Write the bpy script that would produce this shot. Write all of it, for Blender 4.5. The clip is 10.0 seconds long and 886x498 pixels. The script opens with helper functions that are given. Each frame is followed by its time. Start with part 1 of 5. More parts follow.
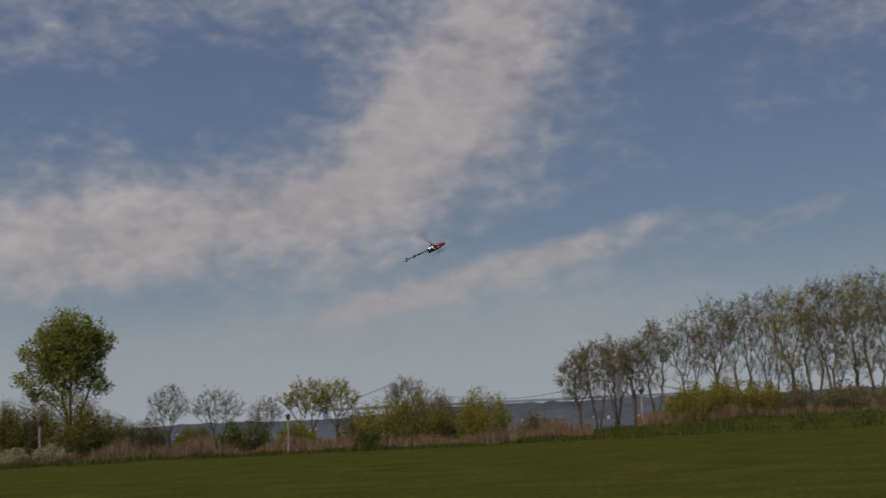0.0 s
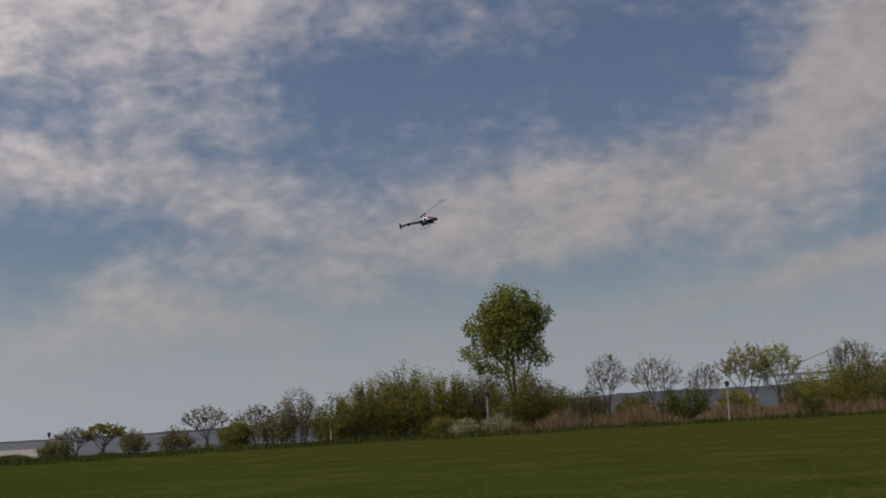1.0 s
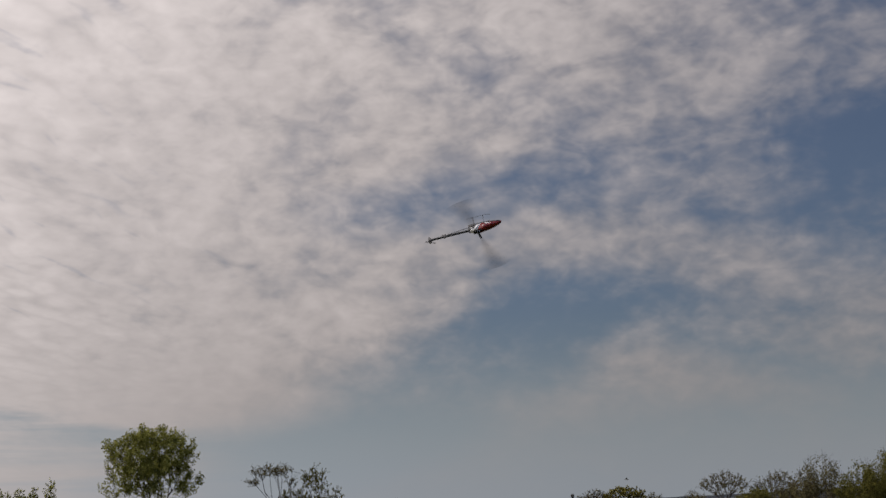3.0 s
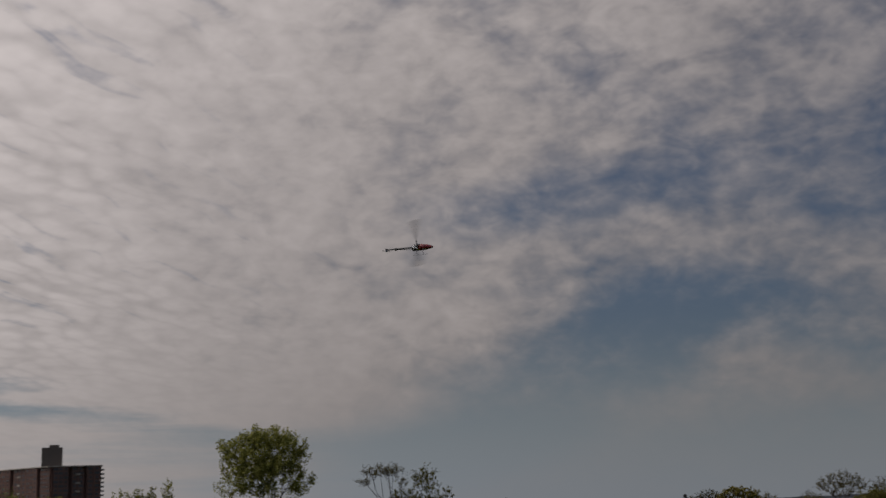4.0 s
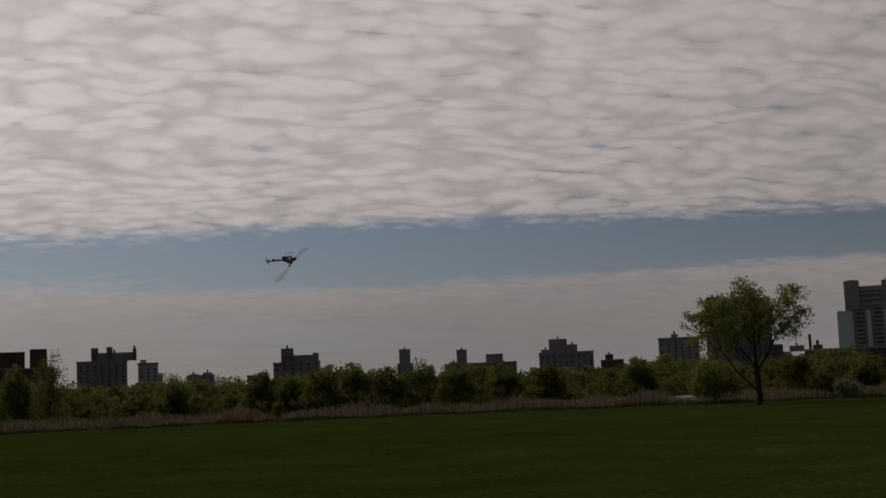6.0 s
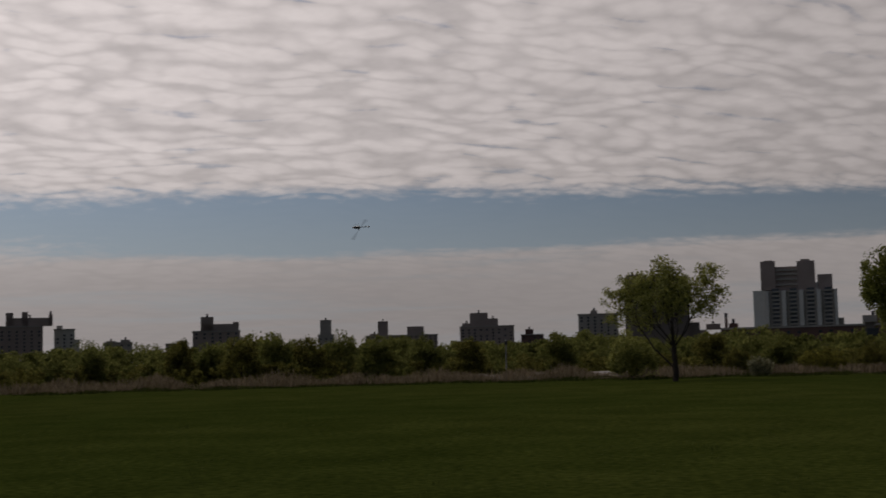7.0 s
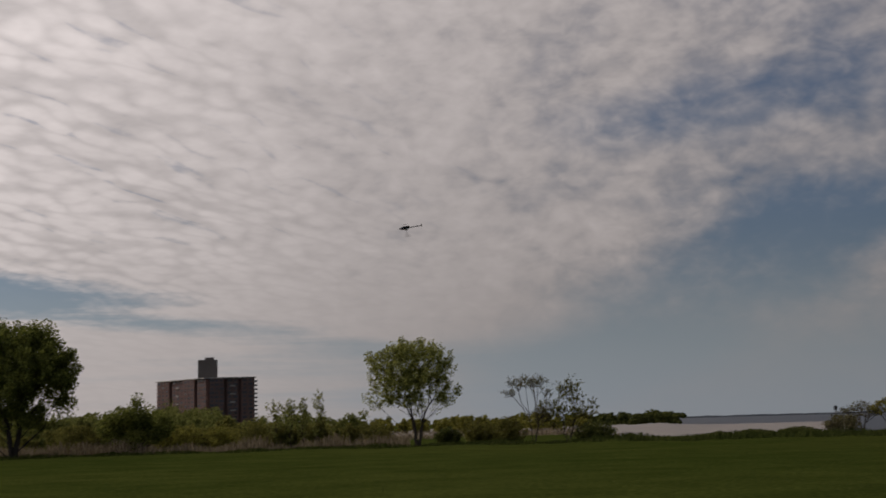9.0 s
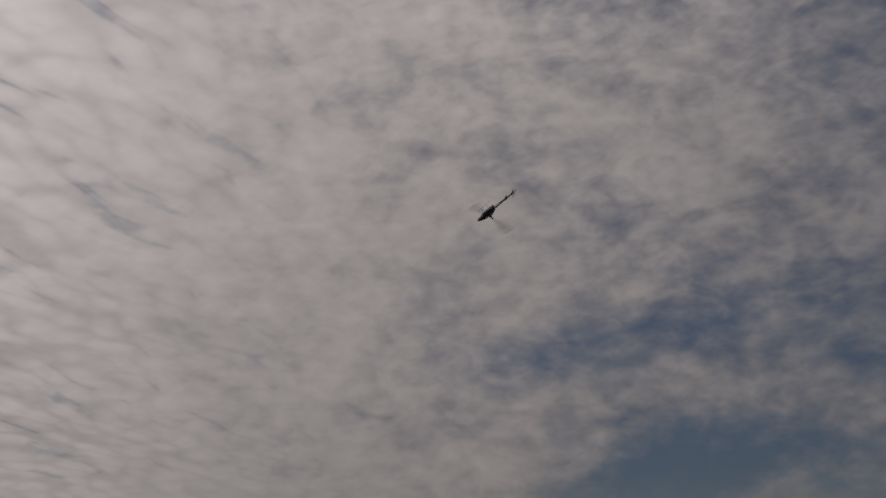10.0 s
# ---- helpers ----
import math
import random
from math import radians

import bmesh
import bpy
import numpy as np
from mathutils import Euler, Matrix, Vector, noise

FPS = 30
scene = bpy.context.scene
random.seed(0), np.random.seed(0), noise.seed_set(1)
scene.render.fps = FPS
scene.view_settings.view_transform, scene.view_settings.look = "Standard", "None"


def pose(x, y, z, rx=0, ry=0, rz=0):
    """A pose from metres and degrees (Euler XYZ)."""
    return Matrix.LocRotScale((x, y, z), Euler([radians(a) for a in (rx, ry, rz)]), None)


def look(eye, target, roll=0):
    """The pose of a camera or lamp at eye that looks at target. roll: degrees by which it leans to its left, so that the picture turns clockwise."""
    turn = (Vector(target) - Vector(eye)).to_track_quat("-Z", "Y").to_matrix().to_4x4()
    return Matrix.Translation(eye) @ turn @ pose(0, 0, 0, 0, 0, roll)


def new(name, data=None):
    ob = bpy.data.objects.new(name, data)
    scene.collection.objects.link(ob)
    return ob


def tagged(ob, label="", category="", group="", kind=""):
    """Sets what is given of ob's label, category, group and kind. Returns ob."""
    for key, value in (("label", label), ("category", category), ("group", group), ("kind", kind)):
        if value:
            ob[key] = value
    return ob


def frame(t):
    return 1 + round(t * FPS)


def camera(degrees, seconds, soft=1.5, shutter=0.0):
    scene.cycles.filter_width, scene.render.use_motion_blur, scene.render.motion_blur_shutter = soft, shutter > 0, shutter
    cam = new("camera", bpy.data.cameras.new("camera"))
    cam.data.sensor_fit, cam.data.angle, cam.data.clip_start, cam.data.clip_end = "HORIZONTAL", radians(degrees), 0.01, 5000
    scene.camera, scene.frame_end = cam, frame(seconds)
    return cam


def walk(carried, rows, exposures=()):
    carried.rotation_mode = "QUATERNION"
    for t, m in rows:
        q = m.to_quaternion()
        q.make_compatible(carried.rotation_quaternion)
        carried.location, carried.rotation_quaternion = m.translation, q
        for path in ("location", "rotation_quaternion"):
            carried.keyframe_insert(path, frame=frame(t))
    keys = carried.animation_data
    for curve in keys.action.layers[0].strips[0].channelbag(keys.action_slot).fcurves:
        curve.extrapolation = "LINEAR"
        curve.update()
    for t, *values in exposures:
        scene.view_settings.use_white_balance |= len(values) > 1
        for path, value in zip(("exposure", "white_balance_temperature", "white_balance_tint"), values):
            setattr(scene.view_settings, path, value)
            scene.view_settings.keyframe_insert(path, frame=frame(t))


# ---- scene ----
cam = camera(38.0, 10.0, soft=1.6, shutter=0.1)
PATH = [
    (0, pose(0, 0, 1.6, 97.79, 2.56, -0.46)),
    (0.5, pose(0, 0, 1.6, 96.81, 2.61, 9.56)),
    (1, pose(0, 0, 1.6, 97.40, 3.39, 18.77)),
    (1.5, pose(0, 0, 1.6, 98.02, 3.98, 23.08)),
    (2, pose(0, 0, 1.6, 99.47, 4.18, 20.46)),
    (2.2, pose(0, 0, 1.6, 99.93, 3.65, 23.97)),
    (2.3, pose(0, 0, 1.6, 100.15, 3.36, 26.99)),
    (2.4, pose(0, 0, 1.6, 100.20, 3.17, 30.22)),
    (2.5, pose(0, 0, 1.6, 100.37, 3.13, 33.45)),
    (2.6, pose(0, 0, 1.6, 100.65, 2.63, 36.41)),
    (2.7, pose(0, 0, 1.6, 100.88, 2.18, 39.23)),
    (3.8, pose(0, 0, 1.6, 101.55, 1.71, 43.46)),
    (4, pose(0, 0, 1.6, 101.42, 1.76, 46.12)),
    (4.2, pose(0, 0, 1.6, 101.03, 1.41, 50.42)),
    (4.5, pose(0, 0, 1.6, 99.50, 1.01, 58.14)),
    (4.7, pose(0, 0, 1.6, 99.13, 1.19, 63.11)),
    (5, pose(0, 0, 1.6, 100.27, 1.29, 68.18)),
    (5.2, pose(0, 0, 1.6, 99.93, 1.65, 74.59)),
    (5.3, pose(0, 0, 1.6, 99.50, 1.60, 78.73)),
    (5.5, pose(0, 0, 1.6, 98.32, 2.05, 87.15)),
    (5.7, pose(0, 0, 1.6, 97.19, 2.73, 94.58)),
    (6.8, pose(0, 0, 1.6, 94.93, 2.03, 94.88)),
    (7, pose(0, 0, 1.6, 95.01, 1.45, 91.79)),
    (7.5, pose(0, 0, 1.6, 95.70, 0.81, 82.65)),
    (8, pose(0, 0, 1.6, 95.43, 0.90, 73.46)),
    (8.5, pose(0, 0, 1.6, 95.55, 1.23, 63.10)),
    (9, pose(0, 0, 1.6, 97.73, 1.59, 52.50)),
    (9.3, pose(0, 0, 1.6, 99.95, 0.99, 47.53)),
    (9.5, pose(0, 0, 1.6, 102.78, 0.51, 45.28)),
    (9.7, pose(0, 0, 1.6, 106.44, 1.24, 45.69)),
    (9.9, pose(0, 0, 1.6, 107.26, 1.61, 48.10)),
    (10, pose(0, 0, 1.6, 108.09, 1.50, 47.40)),
]
FLIGHT = [
    (0, pose(0.23, 37.31, 6.76, 36.7, -22.8, 1.4)),
    (0.5, pose(-6.23, 35.11, 6.58, 32.9, -7.1, 8.4)),
    (0.7, pose(-8.50, 34.69, 7.92, 27.6, -6.1, -8.2)),
    (1, pose(-10.32, 29.90, 6.45, -17.1, -13.3, 60.8)),
    (1.2, pose(-9.37, 27.04, 6.27, 29.1, -4.7, 132.6)),
    (1.3, pose(-8.40, 25.25, 6.14, 70.0, -7.3, 127.8)),
    (1.5, pose(-6.73, 21.61, 5.68, 100.4, -9.9, 126.3)),
    (1.8, pose(-4.27, 18.20, 5.01, 133.0, -7.8, 113.4)),
    (2, pose(-3.90, 16.44, 4.81, 120.0, -17.9, 74.0)),
    (2.2, pose(-5.46, 16.26, 5.00, 168.0, -10.5, 24.0)),
    (2.4, pose(-6.61, 13.34, 4.74, 166.4, -10.3, 27.8)),
    (2.5, pose(-7.77, 13.19, 4.88, 162.5, -8.6, 31.3)),
    (2.7, pose(-12.07, 15.57, 5.86, 162.8, -8.8, 31.9)),
    (3.1, pose(-13.69, 16.60, 6.21, 130.7, -9.0, 28.2)),
    (3.45, pose(-17.98, 20.65, 7.45, 82.0, -4.8, 18.1)),
    (3.8, pose(-21.80, 23.78, 8.55, 48.0, -0.5, 12.3)),
    (4, pose(-23.68, 22.16, 8.22, 62.0, -0.4, 30.4)),
    (4.2, pose(-23.20, 18.25, 7.25, 64.0, 2.7, 40.5)),
    (4.5, pose(-25.43, 14.80, 6.84, 68.0, 2.7, 58.4)),
    (4.7, pose(-29.79, 14.27, 7.36, 74.0, 4.9, 38.4)),
    (4.85, pose(-27.32, 11.52, 6.79, 93.8, -1.6, 46.9)),
    (5, pose(-25.73, 8.94, 6.18, 150.0, -9.1, 56.0)),
    (5.2, pose(-17.99, 2.95, 4.30, 164.8, -8.4, 67.7)),
    (5.3, pose(-17.92, 1.02, 4.07, 161.6, -8.1, 77.1)),
    (5.5, pose(-21.16, -2.59, 4.16, 156.5, -4.1, 94.4)),
    (5.7, pose(-29.55, -7.03, 4.92, 127.7, -1.1, 114.3)),
    (6, pose(-35.02, -7.42, 5.43, 147.7, -5.7, 152.2)),
    (6.3, pose(-50.82, -9.55, 7.12, 137.8, -5.8, -179.5)),
    (6.55, pose(-64.73, -10.83, 8.61, 127.4, -1.7, -147.6)),
    (6.8, pose(-76.64, -12.00, 9.72, 122.5, -1.4, -125.3)),
    (7, pose(-75.24, -7.17, 9.60, 126.8, -0.8, -124.4)),
    (7.5, pose(-75.87, 5.63, 9.86, 134.9, 4.7, -118.1)),
    (8, pose(-70.89, 18.83, 9.65, 154.6, 3.4, -106.9)),
    (8.5, pose(-59.68, 28.80, 9.55, 149.3, 4.4, -112.4)),
    (8.7, pose(-53.35, 30.50, 9.84, 150.0, 9.9, -112.2)),
    (9, pose(-54.68, 39.84, 11.94, 150.0, 11.0, -113.9)),
    (9.3, pose(-38.71, 33.30, 11.44, 150.0, 18.2, -85.2)),
    (9.5, pose(-31.89, 28.69, 11.41, 142.0, 20.5, -73.0)),
    (9.7, pose(-27.42, 24.44, 11.31, 136.0, 26.7, -77.4)),
    (9.9, pose(-20.95, 19.49, 10.62, 132.0, 41.7, -82.5)),
    (10, pose(-20.52, 20.76, 12.01, 135.0, 42.1, -115.4)),
]
EXPOSURE = [(0.0, -0.05), (1.0, -0.1), (2.0, -0.24), (2.5, -0.3), (4.0, -1.05), (4.5, -1.33), (5.0, -1.47), (5.5, -1.78), (6.8, -1.55), (7.5, -1.25), (8.0, -1.07), (8.5, -0.81), (9.0, -0.78), (9.5, -1.0), (10.0, -1.37)]
walk(cam, PATH, EXPOSURE)

# ---- sky, sun ----
SUN_AZ, SUN_EL = 150.0, 52.0      # degrees left of the y axis, degrees up


def world_sky():
    world = bpy.data.worlds.new("sky")
    scene.world = world
    world.use_nodes = True
    nt = world.node_tree
    nt.nodes.clear()
    N, L = nt.nodes.new, nt.links.new

    def math_(op, a, b=None, c=None, clamp=False):
        n = N("ShaderNodeMath")
        n.operation, n.use_clamp = op, clamp
        for i, v in enumerate((a, b, c)):
            if v is None:
                continue
            if isinstance(v, (int, float)):
                n.inputs[i].default_value = v
            else:
                L(v, n.inputs[i])
        return n.outputs[0]

    def step(v, lo, hi, a=0.0, b=1.0):
        n = N("ShaderNodeMapRange")
        n.interpolation_type = "SMOOTHSTEP"
        L(v, n.inputs[0])
        for i, x in enumerate((lo, hi, a, b)):
            n.inputs[i + 1].default_value = x
        return n.outputs[0]

    def noise_(vec, scale, detail=4.0, rough=0.55, distort=0.0):
        n = N("ShaderNodeTexNoise")
        n.noise_dimensions = "3D"
        L(vec, n.inputs["Vector"])
        n.inputs["Scale"].default_value, n.inputs["Detail"].default_value = scale, detail
        n.inputs["Roughness"].default_value, n.inputs["Distortion"].default_value = rough, distort
        return n.outputs[0]

    sky = N("ShaderNodeTexSky")
    sky.sky_type, sky.sun_disc = "NISHITA", False
    sky.sun_elevation, sky.sun_rotation = radians(SUN_EL), radians(-SUN_AZ)
    sky.air_density, sky.dust_density, sky.ozone_density = 1.0, 1.5, 1.2
    coord = N("ShaderNodeTexCoord").outputs["Generated"]
    sep = N("ShaderNodeSeparateXYZ")
    L(coord, sep.inputs[0])
    x, y, z = sep.outputs
    el = math_("MULTIPLY", math_("ARCSINE", z), 57.2958)
    az = math_("MULTIPLY", math_("ARCTAN2", math_("MULTIPLY", x, -1.0), y), 57.2958)
    ae = N("ShaderNodeCombineXYZ")
    L(az, ae.inputs[0]), L(el, ae.inputs[1])
    # the cloud sheet overhead: the directions of the sky laid onto a gently domed plane
    rise = math_("MAXIMUM", math_("ADD", z, 0.22), 0.08)
    sheet = N("ShaderNodeCombineXYZ")
    L(math_("MULTIPLY", math_("DIVIDE", x, rise), 1.0), sheet.inputs[0]), L(math_("MULTIPLY", math_("DIVIDE", y, rise), 0.9), sheet.inputs[1])
    sheet = sheet.outputs[0]

    # the sheet's cover: a closed deck to one side, breaking up to the other
    deck = math_("MULTIPLY", step(el, 2.6, 4.8), step(az, 26.0, 50.0, 0.2, 0.9))
    deck = math_("MULTIPLY", deck, step(az, -30.0, 0.0, 0.2, 1.0))
    low = math_("MULTIPLY", step(el, 4.8, 2.6), step(az, 44.0, 66.0, 0.1, 0.46))
    streak = N("ShaderNodeMapping")
    L(ae.outputs[0], streak.inputs["Vector"])
    streak.inputs["Rotation"].default_value = (0, 0, radians(3))
    streak.inputs["Scale"].default_value = (0.055, 1.15, 1)
    bands = math_("SUBTRACT", noise_(streak.outputs[0], 1.0, 4.0, 0.55, 0.3), 0.5)
    bands = math_("MULTIPLY", bands, math_("MULTIPLY", step(az, 46.0, 62.0, 0.0, 2.6), step(el, 7.5, 4.5)))
    cover = math_("ADD", math_("ADD", deck, low), bands)
    for a, e, turn, ra, re, w in CLOUD_BANKS + BLUE_GAPS:
        m = N("ShaderNodeMapping")
        m.vector_type = "TEXTURE"
        L(ae.outputs[0], m.inputs["Vector"])
        m.inputs["Location"].default_value = (a, e, 0)
        m.inputs["Rotation"].default_value = (0, 0, radians(turn))
        m.inputs["Scale"].default_value = (ra, re, 1)
        ln = N("ShaderNodeVectorMath")
        ln.operation = "LENGTH"
        L(m.outputs[0], ln.inputs[0])
        cover = math_("ADD", cover, step(ln.outputs["Value"], 1.25, 0.25, 0.0, w))
    # loose flocks are as high as they are wide; the deck's cells lie flat
    squash = N("ShaderNodeMapping")
    L(coord, squash.inputs["Vector"])
    squash.inputs["Scale"].default_value = (1, 1, 1.7)
    dome = squash.outputs[0]
    closed = step(az, 44.0, 72.0)

    def both(s_dome, s_flat, detail, rough, distort):
        m = N("ShaderNodeMix")
        L(closed, m.inputs["Factor"])
        L(noise_(dome, s_dome, detail, rough, distort), m.inputs["A"])
        L(noise_(sheet, s_flat, detail, rough, distort), m.inputs["B"])
        return m.outputs["Result"]

    wide = both(5.0, 1.8, 3.0, 0.5, 0.4)
    puffs = both(15.0, 7.0, 4.0, 0.5, 0.3)
    cells = both(58.0, 34.0, 2.0, 0.5, 0.2)
    swirl = N("ShaderNodeMapping")
    L(coord, swirl.inputs["Vector"])
    swirl.inputs["Rotation"].default_value = (radians(20), radians(25), 0)
    swirl.inputs["Scale"].default_value = (24, 24, 40)
    rmix = N("ShaderNodeMix")
    L(closed, rmix.inputs["Factor"])
    L(noise_(swirl.outputs[0], 1.0, 3.0, 0.55, 0.8), rmix.inputs["A"])
    bent = N("ShaderNodeVectorMath")
    wob = N("ShaderNodeTexNoise")
    L(sheet, wob.inputs["Vector"])
    wob.inputs["Scale"].default_value, wob.inputs["Detail"].default_value = 4.0, 2.0
    bent.operation = "MULTIPLY_ADD"
    L(wob.outputs["Color"], bent.inputs[0])
    bent.inputs[1].default_value = (0.15, 0.15, 0)
    L(sheet, bent.inputs[2])
    # the deck's rolls lie along one direction
    turned = N("ShaderNodeMapping")
    L(bent.outputs[0], turned.inputs["Vector"])
    turned.inputs["Rotation"].default_value = (0, 0, radians(-110))
    drawn = N("ShaderNodeMapping")
    L(turned.outputs[0], drawn.inputs["Vector"])
    drawn.inputs["Scale"].default_value = (0.72, 1.2, 1)
    cell = N("ShaderNodeTexVoronoi")
    cell.feature = "SMOOTH_F1"
    L(drawn.outputs[0], cell.inputs["Vector"])
    cell.inputs["Scale"].default_value, cell.inputs["Smoothness"].default_value, cell.inputs["Randomness"].default_value = 22.0, 0.3, 0.95
    L(step(cell.outputs["Distance"], 0.25, 0.85, 0.72, 0.3), rmix.inputs["B"])
    ripples = rmix.outputs["Result"]
    body = math_("ADD", math_("MULTIPLY", math_("SUBTRACT", wide, 0.5), 0.7), math_("MULTIPLY", math_("SUBTRACT", puffs, 0.5), 1.1))
    body = math_("MULTIPLY", body, math_("MULTIPLY_ADD", closed, -0.6, 1.0))
    body = math_("ADD", body, math_("MULTIPLY", math_("SUBTRACT", cells, 0.5), math_("MULTIPLY_ADD", closed, 0.3, 0.6)))
    body = math_("ADD", body, math_("MULTIPLY", math_("SUBTRACT", ripples, 0.5), 0.7))
    # texture fades towards the horizon, where the sheet is seen edge on
    body = math_("MULTIPLY", body, step(el, 1.5, 7.5, 0.12, 1.0))
    thick = math_("ADD", math_("ADD", cover, body), math_("MULTIPLY", closed, 0.5))
    # long slits between the rolls of the deck
    lines = N("ShaderNodeMapping")
    L(turned.outputs[0], lines.inputs["Vector"])
    lines.inputs["Scale"].default_value = (3.6, 26, 1)
    slit = math_("MULTIPLY", step(noise_(lines.outputs[0], 1.0, 2.0, 0.5, 0.3), 0.51, 0.7), step(cell.outputs["Distance"], 0.2, 0.6))
    hole = math_("MULTIPLY", math_("MULTIPLY", math_("MULTIPLY", slit, -0.72), step(el, 6.0, 9.0)), closed)
    thick = math_("ADD", thick, hole)
    mask = math_("MULTIPLY", step(thick, -0.25, 1.08, 0.05, 0.96), step(az, 20.0, 46.0, 0.82, 1.0))
    # light through the sheet: brighter towards the sun, greyer where thick
    sunward = N("ShaderNodeVectorMath")
    sunward.operation = "DOT_PRODUCT"
    L(coord, sunward.inputs[0])
    ca = radians(SUN_EL)
    sunward.inputs[1].default_value = (-math.sin(radians(SUN_AZ)) * math.cos(ca), math.cos(radians(SUN_AZ)) * math.cos(ca), math.sin(ca))
    near = math_("POWER", math_("MAXIMUM", math_("MULTIPLY", math_("ADD", sunward.outputs["Value"], 0.45), 0.69), 0.0), 2.0)
    glow = math_("MULTIPLY_ADD", near, CLOUD_NEAR, CLOUD_FAR)
    relief = math_("ADD", math_("ADD", math_("MULTIPLY", ripples, math_("MULTIPLY_ADD", closed, 0.35, 0.5)), math_("MULTIPLY", cells, math_("MULTIPLY_ADD", closed, -0.1, 0.42))), math_("MULTIPLY", math_("SUBTRACT", puffs, 0.3), 0.5))
    shade = math_("MULTIPLY_ADD", math_("MULTIPLY", math_("SUBTRACT", relief, 0.5), math_("MULTIPLY", step(el, 3.0, 9.0, 0.15, 1.0), math_("MULTIPLY_ADD", closed, -0.2, 1.0))), 1.0, 0.99)
    low_dim = math_("MULTIPLY", math_("MULTIPLY", closed, step(el, 10.0, 2.0)), step(az, 58.0, 98.0, -0.12, 0.36))
    lum = math_("MULTIPLY", math_("MULTIPLY", glow, math_("SUBTRACT", 1.0, low_dim)), shade)
    tint = N("ShaderNodeVectorMath")
    tint.operation = "SCALE"
    tint.inputs[0].default_value = CLOUD_TINT
    L(lum, tint.inputs["Scale"])
    # sky itself, with a pale haze low down
    hazed = N("ShaderNodeMix")
    hazed.data_type = "RGBA"
    L(step(el, 8.5, -0.5, 0.0, 0.85), hazed.inputs["Factor"])
    L(sky.outputs[0], hazed.inputs["A"])
    hazed.inputs["B"].default_value = (*HAZE, 1)
    deep = N("ShaderNodeMix")
    deep.data_type, deep.blend_type = "RGBA", "MULTIPLY"
    deep.inputs["Factor"].default_value = 1.0
    L(hazed.outputs["Result"], deep.inputs["A"])
    deep.inputs["B"].default_value = (*SKY_TINT, 1)
    lit = N("ShaderNodeVectorMath")
    lit.operation = "SCALE"
    L(deep.outputs["Result"], lit.inputs[0])
    L(math_("MULTIPLY_ADD", near, 2.9, 0.86), lit.inputs["Scale"])
    mix = N("ShaderNodeMix")
    mix.data_type = "RGBA"
    L(mask, mix.inputs["Factor"]), L(lit.outputs[0], mix.inputs["A"]), L(tint.outputs[0], mix.inputs["B"])
    bg = N("ShaderNodeBackground")
    L(mix.outputs["Result"], bg.inputs["Color"])
    bg.inputs["Strength"].default_value = 0.1
    out = N("ShaderNodeOutputWorld")
    L(bg.outputs[0], out.inputs["Surface"])


CLOUD_FAR, CLOUD_NEAR = 3.5, 19.0
CLOUD_TINT = (1.065, 0.96, 0.935)
HAZE = (7.7, 8.5, 8.7)
SKY_TINT = (0.535, 0.55, 0.612)
# cloud banks and blue gaps: azimuth, elevation, turn, half-lengths, weight
CLOUD_BANKS = [
    (13.0, 9.0, -8, 11, 2.6, 0.75), (0.0, 12.5, -38, 9, 3.6, 0.75), (-3.0, 17.5, -50, 8, 3.0, 0.5), (-2.0, 6.4, -13, 12, 0.8, 0.5), (-16.0, 8.3, -16, 4, 0.7, 0.35),
    (34.0, 14.5, 0, 8, 6, 0.16), (32.0, 24.0, 0, 10, 6, 0.42), (27.0, 9.5, 20, 7, 2.0, 0.4), (30.0, 5.2, 12, 5, 1.4, 0.4), (28.0, 19.5, 0, 8, 3.4, 0.28), (25.0, 6.5, 14, 5, 1.2, 0.35),
]
BLUE_GAPS = [
    (9.5, 14.8, -6, 8, 2.6, -0.6), (21.5, 14.6, 0, 5.5, 2.2, -0.55), (-6.0, 8.7, -14, 9, 1.0, -0.4), (13.0, 5.4, -6, 10, 1.2, -0.3), (-12.0, 16.0, -50, 7, 3.0, -0.3), (39.0, 13.6, -6, 9, 1.9, -0.5), (35.8, 8.6, -8, 4.5, 1.9, -0.6),
    (42.0, 4.8, -20, 10, 3.0, -0.6), (-16.0, 10.0, 0, 7, 8, -0.4), (97.0, 6.15, 0, 31, 2.0, -2.0), (62.0, 4.2, 6, 9, 0.6, -0.8), (73.0, 5.8, 3, 11, 1.2, -1.2),
]
world_sky()
lamp = bpy.data.lights.new("sun", "SUN")
lamp.energy, lamp.angle, lamp.color = 1.2, radians(4.0), (1.0, 0.95, 0.88)
sun = new("sun", lamp)
sun.matrix_basis = look((0, 0, 0), (math.sin(radians(SUN_AZ)), -math.cos(radians(SUN_AZ)), -math.tan(radians(SUN_EL))))


